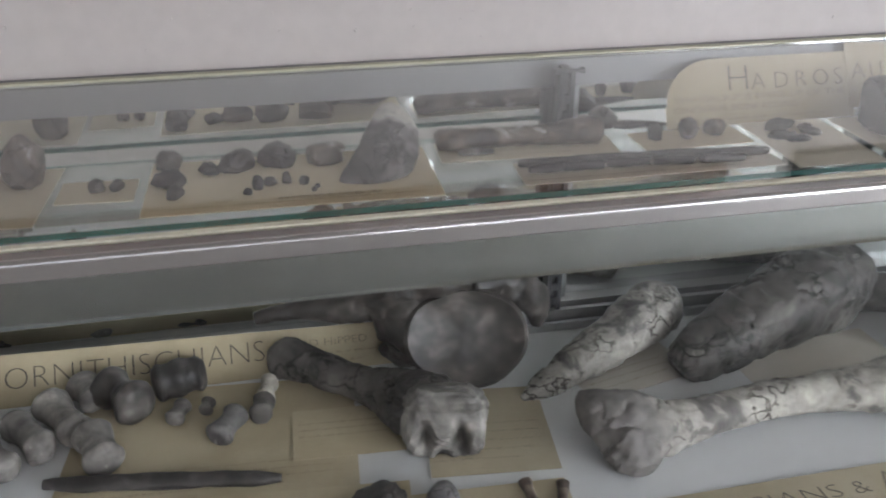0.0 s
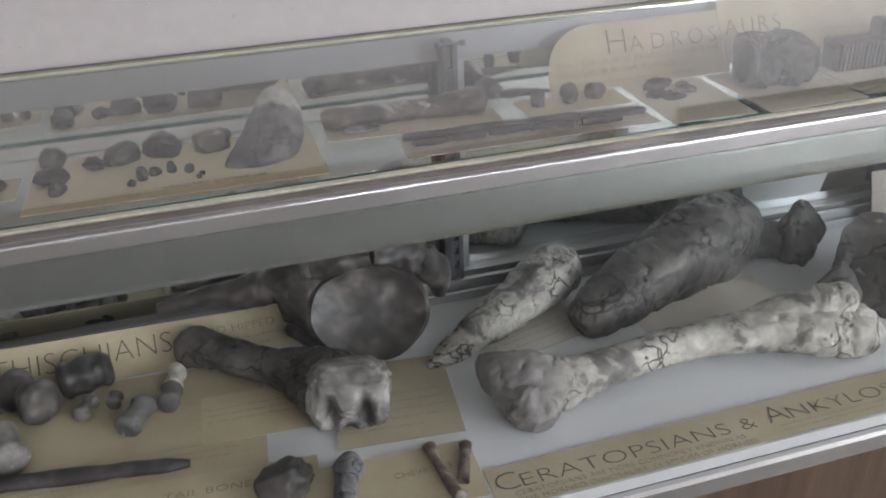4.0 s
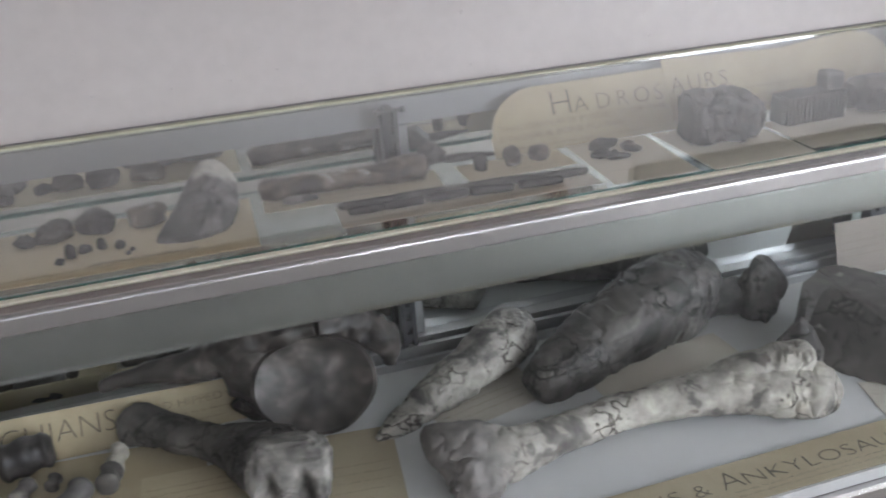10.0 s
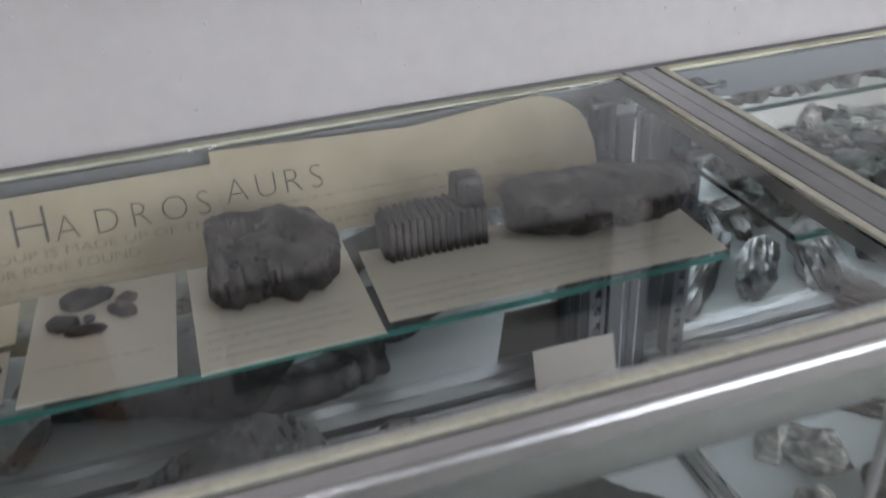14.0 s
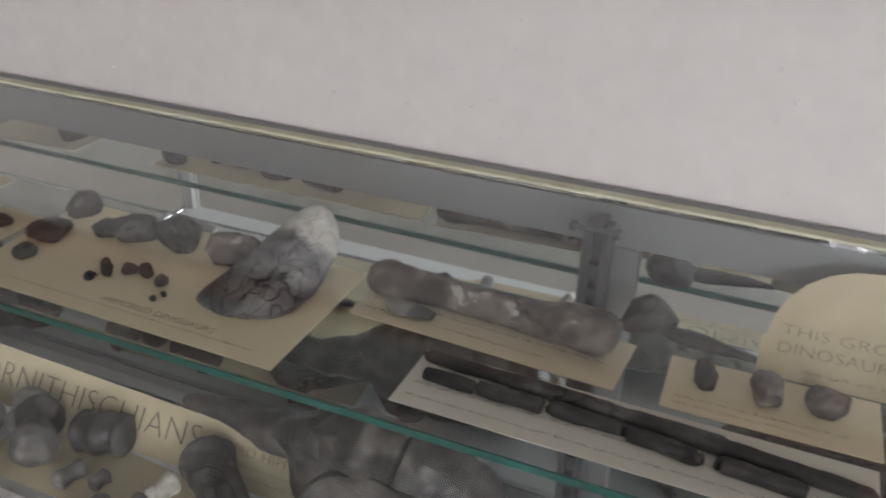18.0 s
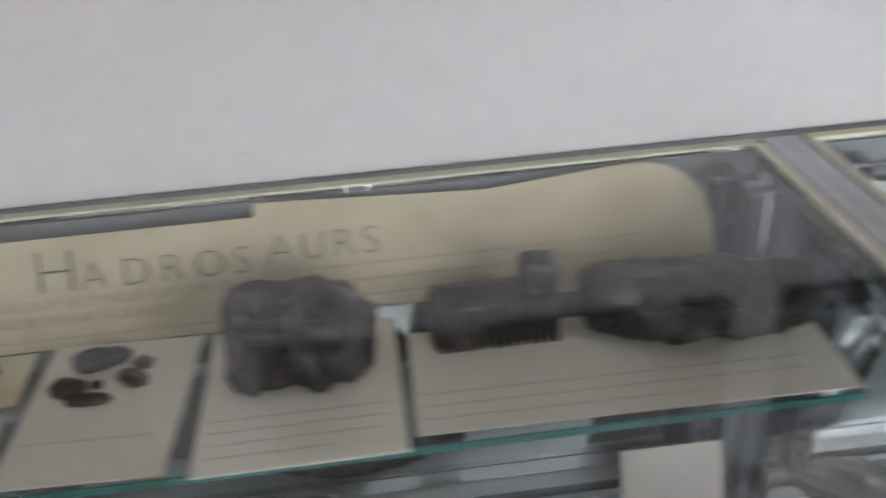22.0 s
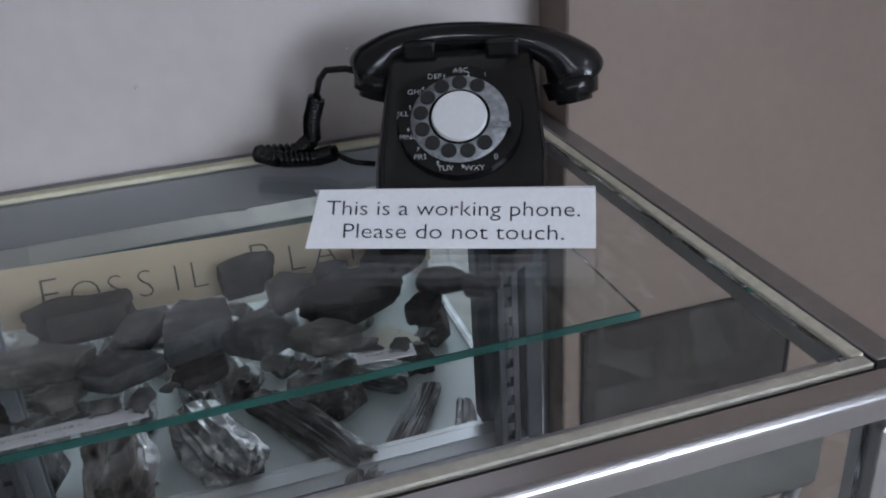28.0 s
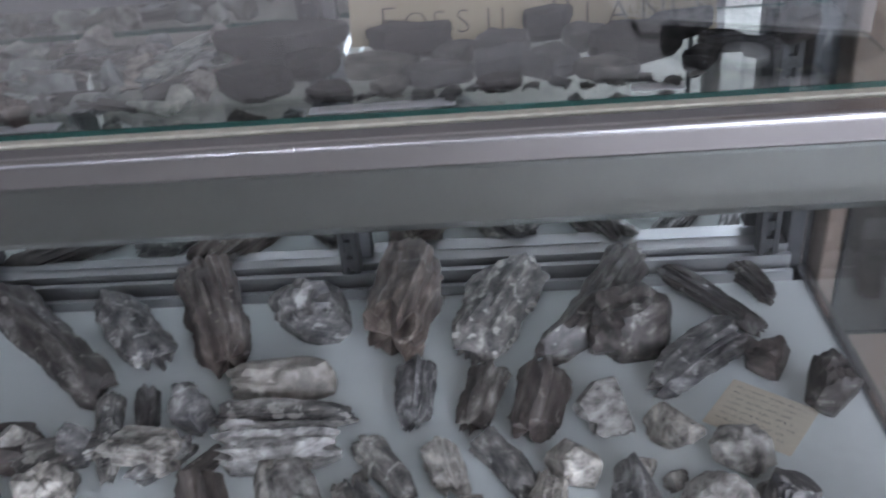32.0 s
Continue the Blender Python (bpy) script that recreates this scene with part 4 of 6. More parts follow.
card(-.594, .351, S1, .122, .165, -2.5, "pale card under several dark bone pieces", (.2, .32, 1), 7, "card_white")
card(-.4435, .345, S1, .152, .17, .0, "pale card under a dark jaw piece", (.05, .36, 4), 8, "card_white")
card(-.1935, .334, S1, .331, .125, -1, "pale card under a ribbed bone and a long dark bone", (.06, .4, 3), 9, "card_white")


def hadrosaur_sign():
    """Two overlapping cards with rounded outer corners, leaning against the mirror."""
    lean = 62
    s = empty("sign", pose(-.475, .436, S1, lean, 0, 0), "cream folded card sign lettered hadrosaurs, leaning back", "sign")
    hgt = .094
    left = [(-.285, 0), (.005, 0), (.005, hgt), (-.21, hgt)] + [(-.21 - .072 * math.sin(a), hgt - .062 * (1 - math.cos(a))) for a in [math.pi / 2 * k / 6 for k in range(1, 7)]] + [(-.285, .03)]
    right = [(0, .012), (.398, -.012), (.4, .045)] + [(.332 + .066 * math.cos(a), .055 + .047 * math.sin(a)) for a in [math.pi / 2 * k / 6 for k in range(7)]] + [(.2, hgt), (0, hgt + .012)]
    local_part("left_sheet", plate(left, .0009), "card_old", s)
    b = local_part("right_sheet", plate(right, .0009), "card_old", s)
    b.matrix_basis = pose(0, 0, .0013, 0, 0, 1.0)
    for k, (ch, x) in enumerate(zip("HADROSAURS", (-.172, -.141, -.105, -.074, -.043, -.0155, .017, .046, .073, .096))):
        big = .054 if k == 0 else .035
        write(ch, big, pose(x, .047 + (.006 if k > 5 else 0), .0024 if k > 5 else .0011), s, "ink", "centre")
    write("THIS GROUP IS MADE UP OF THE", .0125, pose(-.272, .034, .0011), s, "faded", .265)
    write("DINOSAUR BONE FOUND", .0125, pose(-.272, .02, .0011), s, "faded", .19)
    scribble(-.25, -.02, .003, .012, 1, s, pose(0, 0, .0011), 3)
    scribble(.04, .34, .01, .05, 3, s, pose(0, 0, .0024), 4)
    return s


hadrosaur_sign()


def big_tooth():
    """A thick leaf-shaped plate leaning back, its upper tip worn pale."""
    rim = [(-1.223, .343, .876), (-1.195, .327, .874), (-1.160, .331, .874), (-1.133, .352, .877), (-1.120, .386, .893), (-1.120, .415, .915), (-1.134, .432, .933), (-1.156, .432, .938), (-1.176, .411, .922), (-1.202, .373, .896)]
    bm = lens_plate(rim, (.45, -.72, .62), .036, 7, 80, 14, (40, .16))
    return thing("fossil_tooth", rest(bm, S1 + .001), "tooth", "large cracked grey fossil tooth leaning on a cream card", "fossil")


big_tooth()
bm = sweep("toe_bone", "bone_brown", [(-1.09, .424, .88, .012, .010, 0), (-1.072, .422, .884, .021, .015, 0), (-1.02, .419, .884, .0165, .013, 0), (-.95, .416, .883, .0165, .013, 0), (-.9, .414, .886, .023, .017, 0), (-.874, .413, .885, .021, .016, 0), (-.866, .412, .884, .01, .008, 0)], 8, 30, .06, .03, 1.0, .07, (30, .14))
thing("toe_bone", rest(bm, S1 + .001), "bone_brown", "long brown toe bone with pale patches on a card", "fossil")
bm = sweep("bone_chip", "bone_pale", [(-1.066, .399, .875, .004, .003, 0), (-1.05, .397, .876, .012, .004, 0), (-1.02, .395, .876, .006, .003, 0)], 9, 12)
thing("bone_chip", rest(bm, S1 + .001), "bone_pale", "small white bone chip beside a toe bone", "fossil")
tendon = 0
for x0, x1, y0, y1, r in ((-.998, -.93, .342, .339, .0062), (-.927, -.85, .338, .334, .0066), (-.848, -.772, .333, .329, .0064), (-.77, -.678, .328, .321, .0066), (-.994, -.952, .32, .319, .0056), (-.95, -.899, .3195, .3195, .0062), (-.892, -.841, .32, .319, .0062), (-.836, -.786, .317, .311, .0064), (-.77, -.718, .311, .308, .0062)):
    tendon += 1
    bm = sweep("tendon", "bone_dark", [(x0, y0, .876, r * .8, r * .7, 0), (x0 + .003, y0, .876, r, r * .8, 0), ((x0 + x1) / 2, (y0 + y1) / 2, .876, r, r * .9, 0), (x1 - .003, y1, .876, r, r * .8, 0), (x1, y1, .876, r * .8, r * .7, 0)], 20 + tendon, 14, .08, .03, .7)
    thing("tendon", rest(bm, S1 + .001), "bone_dark", "dark fossil tendon piece laid in a row", "fossil", "fossil tendons")


def jaw_piece():
    bm = sweep("jaw_piece", "bone_brown", [(-0.497, .37, .9, .018, .026, 0), (-0.489, .37, .9, .034, .033, 0), (-0.443, .37, .902, .038, .034, 0), (-0.403, .372, .896, .034, .029, 0), (-0.383, .372, .892, .022, .02, 0)], 31, 40, .1, .05, .6, .12, (48, .2))
    return thing("jaw_piece", rest(bm, S1 + .001), "jaw", "lumpy dark jaw piece on a pale card", "fossil")


jaw_piece()


def ribbed_battery():
    """A row of upright plates with a knob at its end."""
    bms = [box(-.338, -.232, .37, .406, S1 + .002, S1 + .04, .006, 2)]
    for k in range(14):
        x = -.333 + k * .0072
        bms.append(box(x, x + .0058, .3655, .409, S1 + .002, S1 + .0425, .002, 2))
    bms.append(box(-.262, -.232, .375, .405, S1 + .04, S1 + .068, .006, 2))
    bm = merge(*bms)
    for v in bm.verts:
        v.co.z += .003 * noise.noise(v.co * 60)
        if v.co.z < S1 + .004:
            v.co.z = S1 + .001
    return thing("tooth_battery", bm, "jaw", "ribbed dark tooth battery with a knob, on a pale card", "fossil", "", False)


ribbed_battery()
bm = sweep("long_bone", "bone_dark", [(-.212, .386, .9, .016, .014, 0), (-.203, .384, .9, .032, .024, 0), (-.15, .372, .898, .042, .027, 0), (-.1, .362, .9, .042, .027, 0), (-.06, .36, .902, .034, .024, 0), (-.036, .36, .902, .024, .02, 0), (-.026, .36, .903, .013, .013, 0)], 33, 40, .06, .03, .8, .06, (34, .1))
thing("long_bone", rest(bm, S1 + .001), "jaw", "long dark bone lying on a pale card", "fossil")

# ---- showcase of dinosaur bones: the floor ----
stone(-1.420, 0.374, S1 + .001, 0.038, 0.030, 0.011, 31, "bone_dark", 193)
stone(-1.425, 0.424, S1 + .001, 0.031, 0.025, 0.015, 68, "bone_dark", 194)
stone(-1.376, 0.402, S1 + .001, 0.028, 0.022, 0.008, -75, "bone_grey", 195)
stone(-1.342, 0.404, S1 + .001, 0.037, 0.026, 0.017, 24, "bone_dark", 196)
stone(-1.295, 0.409, S1 + .001, 0.038, 0.032, 0.019, -1, "bone_grey", 197)
stone(-1.236, 0.412, S1 + .001, 0.046, 0.034, 0.015, 16, "bone_brown", 198)
stone(-1.412, 0.331, S1 + .001, 0.020, 0.016, 0.009, 73, "bone_grey", 199)
stone(-1.331, 0.327, S1 + .001, 0.012, 0.009, 0.004, -70, "bone_grey", 200)
stone(-1.319, 0.337, S1 + .001, 0.012, 0.010, 0.011, -33, "bone_dark", 201)
stone(-1.305, 0.350, S1 + .001, 0.014, 0.011, 0.006, 4, "bone_grey", 202)
stone(-1.285, 0.350, S1 + .001, 0.011, 0.009, 0.009, 41, "bone_dark", 203)
stone(-1.265, 0.345, S1 + .001, 0.012, 0.010, 0.006, 78, "bone_dark", 204)
stone(-1.255, 0.321, S1 + .001, 0.006, 0.005, 0.003, -65, "bone_dark", 205)
stone(-1.251, 0.330, S1 + .001, 0.006, 0.005, 0.003, -28, "bone_dark", 206)
stone(-1.504, 0.369, S1 + .001, 0.016, 0.013, 0.011, 9, "bone_dark", 207)
stone(-1.480, 0.368, S1 + .001, 0.015, 0.012, 0.009, 46, "bone_dark", 208)
stone(-1.590, 0.416, S1 + .001, 0.053, 0.042, 0.050, 83, "bone_brown", 209, "fossil", "upright orange-brown stone with white patches on a card")
stone(-0.794, 0.402, S1 + .001, 0.018, 0.015, 0.016, -60, "bone_dark", 210)
stone(-0.750, 0.398, S1 + .001, 0.023, 0.020, 0.018, -23, "bone_brown", 211)
stone(-0.706, 0.406, S1 + .001, 0.026, 0.022, 0.014, 14, "bone_brown", 212)
stone(-0.850, 0.461, S1 + .001, 0.040, 0.028, 0.019, 10, "bone_dark", 213)
stone(-0.611, 0.404, S1 + .001, 0.042, 0.020, 0.010, 12, "bone_dark", 214)
stone(-0.628, 0.374, S1 + .001, 0.024, 0.020, 0.007, -25, "bone_dark", 215)
stone(-0.609, 0.356, S1 + .001, 0.030, 0.014, 0.005, -8, "bone_grey", 216)
stone(-0.606, 0.375, S1 + .001, 0.009, 0.007, 0.004, 19, "bone_dark", 217)
stone(-0.574, 0.399, S1 + .001, 0.017, 0.013, 0.005, -30, "bone_brown", 218)
stone(-0.577, 0.378, S1 + .001, 0.024, 0.016, 0.006, -35, "bone_brown", 219)
bm = sweep("bone_splinter", "bone_dark", [(-.832, .452, .876, .007, .005, 0), (-.81, .449, .876, .009, .006, 0), (-.78, .445, .876, .006, .004, 0), (-.757, .443, .875, .003, .002, 0)], 220, 12, .08, .03)
thing("bone_splinter", rest(bm, S1 + .001), "bone_dark", "thin dark bone splinter beside the shelf upright", "fossil")


def ornithischian_sign():
    s = empty("sign", pose(-1.42, .418, K, 52, 0, 0), "cream card sign lettered ornithischians, leaning against the track", "sign")
    local_part("sheet", plate([(-.3, 0), (.28, 0), (.28, .062), (-.02, .068), (-.3, .073)], .0012), "card_old", s)
    write("ORNITHISCHIANS", .044, pose(-.262, .024, .0014), s, "ink", .345)
    write("BIRD HIPPED", .016, pose(.12, .036, .0014), s, "faded", .11)
    scribble(.1, .26, .006, .03, 2, s, pose(0, 0, .0014), 12)
    return s


ornithischian_sign()
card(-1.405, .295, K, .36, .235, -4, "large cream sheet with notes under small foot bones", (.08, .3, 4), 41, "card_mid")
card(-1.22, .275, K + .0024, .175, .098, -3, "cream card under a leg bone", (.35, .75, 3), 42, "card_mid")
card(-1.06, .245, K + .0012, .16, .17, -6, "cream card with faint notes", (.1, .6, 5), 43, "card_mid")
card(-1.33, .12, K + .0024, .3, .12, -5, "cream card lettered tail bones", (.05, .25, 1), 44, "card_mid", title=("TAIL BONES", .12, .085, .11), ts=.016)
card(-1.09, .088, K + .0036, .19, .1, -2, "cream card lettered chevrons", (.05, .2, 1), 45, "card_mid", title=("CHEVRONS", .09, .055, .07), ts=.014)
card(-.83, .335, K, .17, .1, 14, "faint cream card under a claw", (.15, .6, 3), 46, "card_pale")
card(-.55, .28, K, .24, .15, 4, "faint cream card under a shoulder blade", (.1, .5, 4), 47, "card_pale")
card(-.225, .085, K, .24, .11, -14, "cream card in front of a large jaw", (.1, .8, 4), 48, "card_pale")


def ceratopsian_sign():
    s = empty("sign", pose(-.667, .038, K + .0012, 0, 0, .4), "long cream card lettered ceratopsians and ankylosaurs", "sign")
    local_part("sheet", plate([(-.327, -.026), (.36, -.028), (.357, .044), (-.325, .041)], .0011), "card_mid", s)
    for body, x, size, wide in (("C", -.319, .042, .028), ("ERATOPSIANS", -.288, .031, .275), ("&", .004, .03, .02), ("A", .042, .044, .029), ("NKYLOSAURS", .075, .031, .262)):
        write(body, size, pose(x, 0, .0013), s, "ink", wide)
    write("CERATOPSIANS ARE MORE COMMONLY KNOWN AS", .0105, pose(-.302, -.0115, .0013, 0, 0, -.2), s, "faded", .3)
    write("THE HORNED DINOSAURS. 11 SPECIES OF HORNED", .0105, pose(-.302, -.0225, .0013, 0, 0, -.2), s, "faded", .31)
    scribble(.05, .33, -.021, -.004, 2, s, pose(0, 0, .0013), 14)
    return s


ceratopsian_sign()


def vertebra():
    """A drum-shaped centrum with a raised rim and sunken face, propped on its edge."""
    bm = bmesh.new()
    rings = [(.0, -.012), (.03, -.013), (.06, -.009), (.078, -.001), (.089, .004), (.096, -.004), (.092, -.026), (.083, -.046), (.088, -.066), (.094, -.078), (.085, -.082), (.04, -.076), (0, -.074)]
    n = 40
    prev = None
    for r, h in rings:
        if r == 0:
            cur = [bm.verts.new((0, 0, h))]
        else:
            cur = []
            for k in range(n):
                a = 2 * math.pi * k / n
                q = r * (1 + .05 * math.cos(2 * a) + .06 * noise.noise(Vector((math.cos(a) * 1.5, math.sin(a) * 1.5, 3.1))))
                cur.append(bm.verts.new((q * math.cos(a), q * .86 * math.sin(a), h + .004 * fbm(Vector((math.cos(a) * r * 30, math.sin(a) * r * 30, h * 20)), 3))))
        if prev:
            for k in range(n):
                if len(prev) == 1:
                    bm.faces.new((prev[0], cur[k], cur[(k + 1) % n]))
                elif len(cur) == 1:
                    bm.faces.new((prev[k], prev[(k + 1) % n], cur[0]))
                else:
                    bm.faces.new((prev[k], cur[k], cur[(k + 1) % n], prev[(k + 1) % n]))
        prev = cur
    bmesh.ops.recalc_face_normals(bm, faces=bm.faces[:])
    bm.transform(pose(-1.066, .34, .635, 60, 0, -8) @ Matrix.Scale(.86, 4))
    bm2 = sweep("process", "bone_dark", [(-1.05, .40, .70, .03, .02, 0), (-1.1, .405, .694, .036, .03, 0), (-1.15, .415, .67, .034, .034, 0), (-1.2, .425, .655, .026, .026, 0), (-1.28, .435, .65, .016, .016, 0), (-1.345, .44, .64, .01, .009, 0)], 52, 22, .12, .04)
    bm3 = sweep("process", "bone_dark", [(-1.05, .4, .7, .03, .022, 0), (-1.0, .405, .685, .034, .026, 0), (-.965, .4, .66, .03, .026, 0), (-.952, .395, .635, .02, .02, 0), (-.95, .39, .61, .01, .012, 0)], 53, 22, .12, .04)
    bm4 = sweep("arch", "bone_dark", [(-1.135, .40, .57, .02, .02, 0), (-1.14, .40, .6, .03, .04, 0), (-1.135, .40, .65, .034, .04, 0), (-1.12, .405, .69, .02, .024, 0)], 54, 22, .1, .04)
    return thing("vertebra", rest(merge(bm, bm2, bm3, bm4), K), "bone_dark", "large dark drum-shaped vertebra propped on its edge", "fossil")


vertebra()


def leg_bone():
    """A shaft ending in a broad flat end with two deep hollows between its knuckles."""
    shaft = sweep("shaft", "bone_grey", [(-1.314, .424, .586, .022, .02, 0), (-1.308, .418, .588, .032, .028, 0), (-1.28, .392, .589, .027, .024, 0), (-1.24, .358, .588, .026, .022, 0), (-1.2, .324, .588, .029, .024, 0), (-1.165, .29, .592, .042, .034, 0), (-1.14, .255, .598, .05, .04, 0), (-1.13, .24, .598, .03, .03, 0)], 55, 36, .04, .02, .9, .07, (26, .12))
    end = bmesh.new()
    bmesh.ops.create_icosphere(end, subdivisions=5, radius=1)
    for v in end.verts:
        d = v.co.normalized()
        p = Vector([math.copysign(abs(c) ** .6, c) for c in d])
        p *= 1 + .1 * fbm(d * 1.8 + Vector((3, 1, 7)), 3) + .05 * fbm(d * 6, 3)
        pit = sum(math.exp(-((p.x - q) ** 2 / .028 + (p.z + .4) ** 2 / .16)) for q in (-.4, .4)) + .9 * math.exp(-(p.x ** 2 / .02 + (p.z + 1.0) ** 2 / .12)) + .25 * math.exp(-(p.z - .35) ** 2 / .03)
        if p.y < -.2:
            p.y += 1.0 * pit
        v.co = Vector((p.x * .053, p.y * .028, p.z * .046))
    end.transform(pose(-1.122, .222, .6, -14, 0, -14))
    n = len(shaft.faces)
    ob = thing("leg_bone", rest(merge(shaft, end), K), "bone_grey", "grey leg bone with two pale knuckles lying on a card", "fossil")
    ob.data.materials.append(M["bone_end"])
    for f in ob.data.polygons:
        if f.index >= n:
            f.material_index = 1
    return ob


leg_bone()
bm = sweep("claw", "bone_pale", [(-.998, .292, .562, .004, .004, 0), (-.975, .302, .566, .016, .013, 0), (-.93, .322, .574, .026, .02, 0), (-.885, .342, .586, .033, .027, 0), (-.84, .366, .594, .037, .031, 0), (-.79, .395, .602, .041, .036, 0), (-.757, .417, .606, .044, .039, 0), (-.745, .426, .606, .039, .034, 0), (-.74, .43, .604, .028, .026, 0)], 61, 38, .035, .018, .85, .08, (34, .1))
thing("claw_bone", rest(bm, K), "bone_pale", "pale cracked horn-shaped bone tapering to a point", "fossil")
bm = sweep("shoulder_blade", "bone_grey", [(-.768, .302, .578, .016, .016, 0), (-.76, .304, .582, .03, .026, 0), (-.72, .318, .596, .04, .038, 6), (-.66, .338, .61, .047, .047, 10), (-.59, .36, .622, .054, .057, 12), (-.53, .38, .63, .058, .066, 12), (-.48, .394, .63, .057, .068, 10), (-.452, .402, .626, .05, .06, 8), (-.437, .406, .62, .034, .044, 8), (-.432, .408, .616, .016, .02, 8)], 63, 46, .022, .012, .72, .045, (23, .1))
thing("shoulder_blade", rest(bm, K), "bone_grey", "broad dark grey shoulder blade full of cracks", "fossil")


def femur():
    """A long shaft between a knuckled end with a worn prong and a broad end with a raised head."""
    a = sweep("shaft", "thigh", [(-.948, .212, .6, .014, .016, 0), (-.94, .205, .602, .024, .024, 0), (-.915, .182, .6, .04, .036, 0), (-.88, .164, .592, .042, .036, 0), (-.835, .166, .588, .031, .029, 0), (-.77, .178, .588, .025, .024, 0), (-.69, .187, .589, .025, .024, 0), (-.6, .184, .591, .028, .026, 0), (-.53, .17, .594, .036, .03, 0), (-.47, .152, .594, .046, .034, 0), (-.43, .138, .591, .047, .034, 0), (-.412, .131, .588, .038, .028, 0), (-.405, .129, .586, .022, .018, 0)], 65, 36, .03, .02, .9, .05, (20, .1))
    b = sweep("head", "thigh", [(-.58, .19, .594, .014, .014, 0), (-.52, .184, .606, .026, .022, 0), (-.47, .172, .614, .032, .028, 0), (-.44, .162, .62, .028, .03, 0), (-.426, .158, .622, .022, .026, 0), (-.42, .156, .622, .012, .014, 0)], 66, 28, .05, .03, .75, .1, (30, .12))
    c = sweep("knuckle", "thigh", [(-.925, .18, .6, .022, .022, 0), (-.908, .15, .586, .034, .034, 0), (-.9, .126, .576, .03, .028, 0), (-.898, .112, .57, .016, .016, 0)], 67, 30, .06, .04, .8, .12, (34, .14))
    return thing("thigh_bone", rest(merge(a, b, c), K), "thigh", "long pale thigh bone with flaking patches", "fossil")


femur()


def large_jaw():
    """A heavy block with a level top, a thin wall rising to a point before a hollow, and a broken flake leaning at its tip."""
    rows = [
        (-.347, [(.226, .553), (.232, .58), (.25, .61), (.256, .612), (.262, .6), (.268, .604), (.276, .6), (.282, .553)]),
        (-.327, [(.186, .553), (.198, .592), (.236, .668), (.243, .668), (.258, .59), (.282, .624), (.304, .634), (.312, .553)]),
        (-.29, [(.132, .553), (.138, .592), (.166, .642), (.173, .641), (.21, .572), (.262, .634), (.325, .644), (.336, .553)]),
        (-.25, [(.1, .553), (.102, .59), (.124, .632), (.134, .631), (.172, .582), (.21, .634), (.326, .65), (.338, .553)]),
        (-.2, [(.08, .553), (.08, .59), (.104, .626), (.12, .629), (.14, .625), (.16, .631), (.287, .642), (.302, .553)]),
        (-.15, [(.07, .553), (.066, .586), (.084, .62), (.104, .626), (.13, .628), (.15, .63), (.252, .633), (.268, .553)]),
        (-.105, [(.072, .553), (.066, .586), (.078, .616), (.096, .626), (.12, .63), (.14, .631), (.212, .629), (.23, .553)]),
        (-.078, [(.084, .553), (.078, .58), (.088, .608), (.102, .616), (.122, .62), (.14, .62), (.188, .616), (.206, .553)]),
        (-.066, [(.1, .553), (.096, .572), (.104, .59), (.114, .598), (.126, .6), (.14, .6), (.168, .596), (.18, .553)]),
    ]
    body = loft(rows, 71, 96, 112, .004, (15, .005))
    prong = lens_plate([(-.404, .262, .556), (-.385, .24, .555), (-.35, .214, .555), (-.345, .222, .59), (-.358, .236, .622), (-.37, .247, .636), (-.4, .263, .59)], (-.7, -.66, .25), .024, 73, 56, 8, (22, .2), .22, True)
    for v in body.verts:
        v.co.z = max(v.co.z, K)
    ob = thing("jaw_bone", merge(body, rest(prong, K)), "jaw_rock", "massive dark grey jaw bone with a hollow and cracks", "fossil")
    return ob


large_jaw()
bm = sweep("rear_bone", "bone_grey", [(-.5, .42, .59, .012, .012, 0), (-.47, .42, .592, .03, .026, 0), (-.41, .418, .592, .034, .026, 0), (-.36, .415, .596, .03, .03, 0), (-.34, .412, .6, .016, .016, 0)], 76, 22, .1, .03)
thing("bone_fragment", rest(bm, K), "bone_grey", "dark grey bone lying behind the large jaw", "fossil")
stone(-.335, .388, K, .07, .06, .1, 20, "bone_grey", 77, "bone_lump", "upright grey bone lump behind the large jaw")
note = card(-.092, .445, K + .0485, .11, .1, 0, "beige card standing upright behind the large jaw", (.3, .8, 4), 49, "card_shaded", lift=74)

# small foot bones on the large sheet, knuckle by knuckle
def knuckle(x, y, length, wide, high, turn, mat, seed, name, label, group="", waist=.74, tilt=0.0):
    """A spool-shaped foot bone: two swollen ends, a drawn-in waist and a groove round the near end."""
    c, si = math.cos(radians(turn)), math.sin(radians(turn))
    st = []
    for u, q in ((-.5, .3), (-.47, .66), (-.36, 1.0), (-.22, .9), (0, waist), (.22, .84), (.36, .95), (.47, .64), (.5, .3)):
        st.append((x + c * u * length, y + si * u * length, .58 + tilt * u * length, wide / 2 * q, high / 2 * (.35 + .65 * q), 0))
    bm = sweep(name, mat, st, seed, 22, .07, .015, .9, .03)
    return thing(name, rest(bm, K + .0015), mat, label, "fossil", group or "small dinosaur fossils")


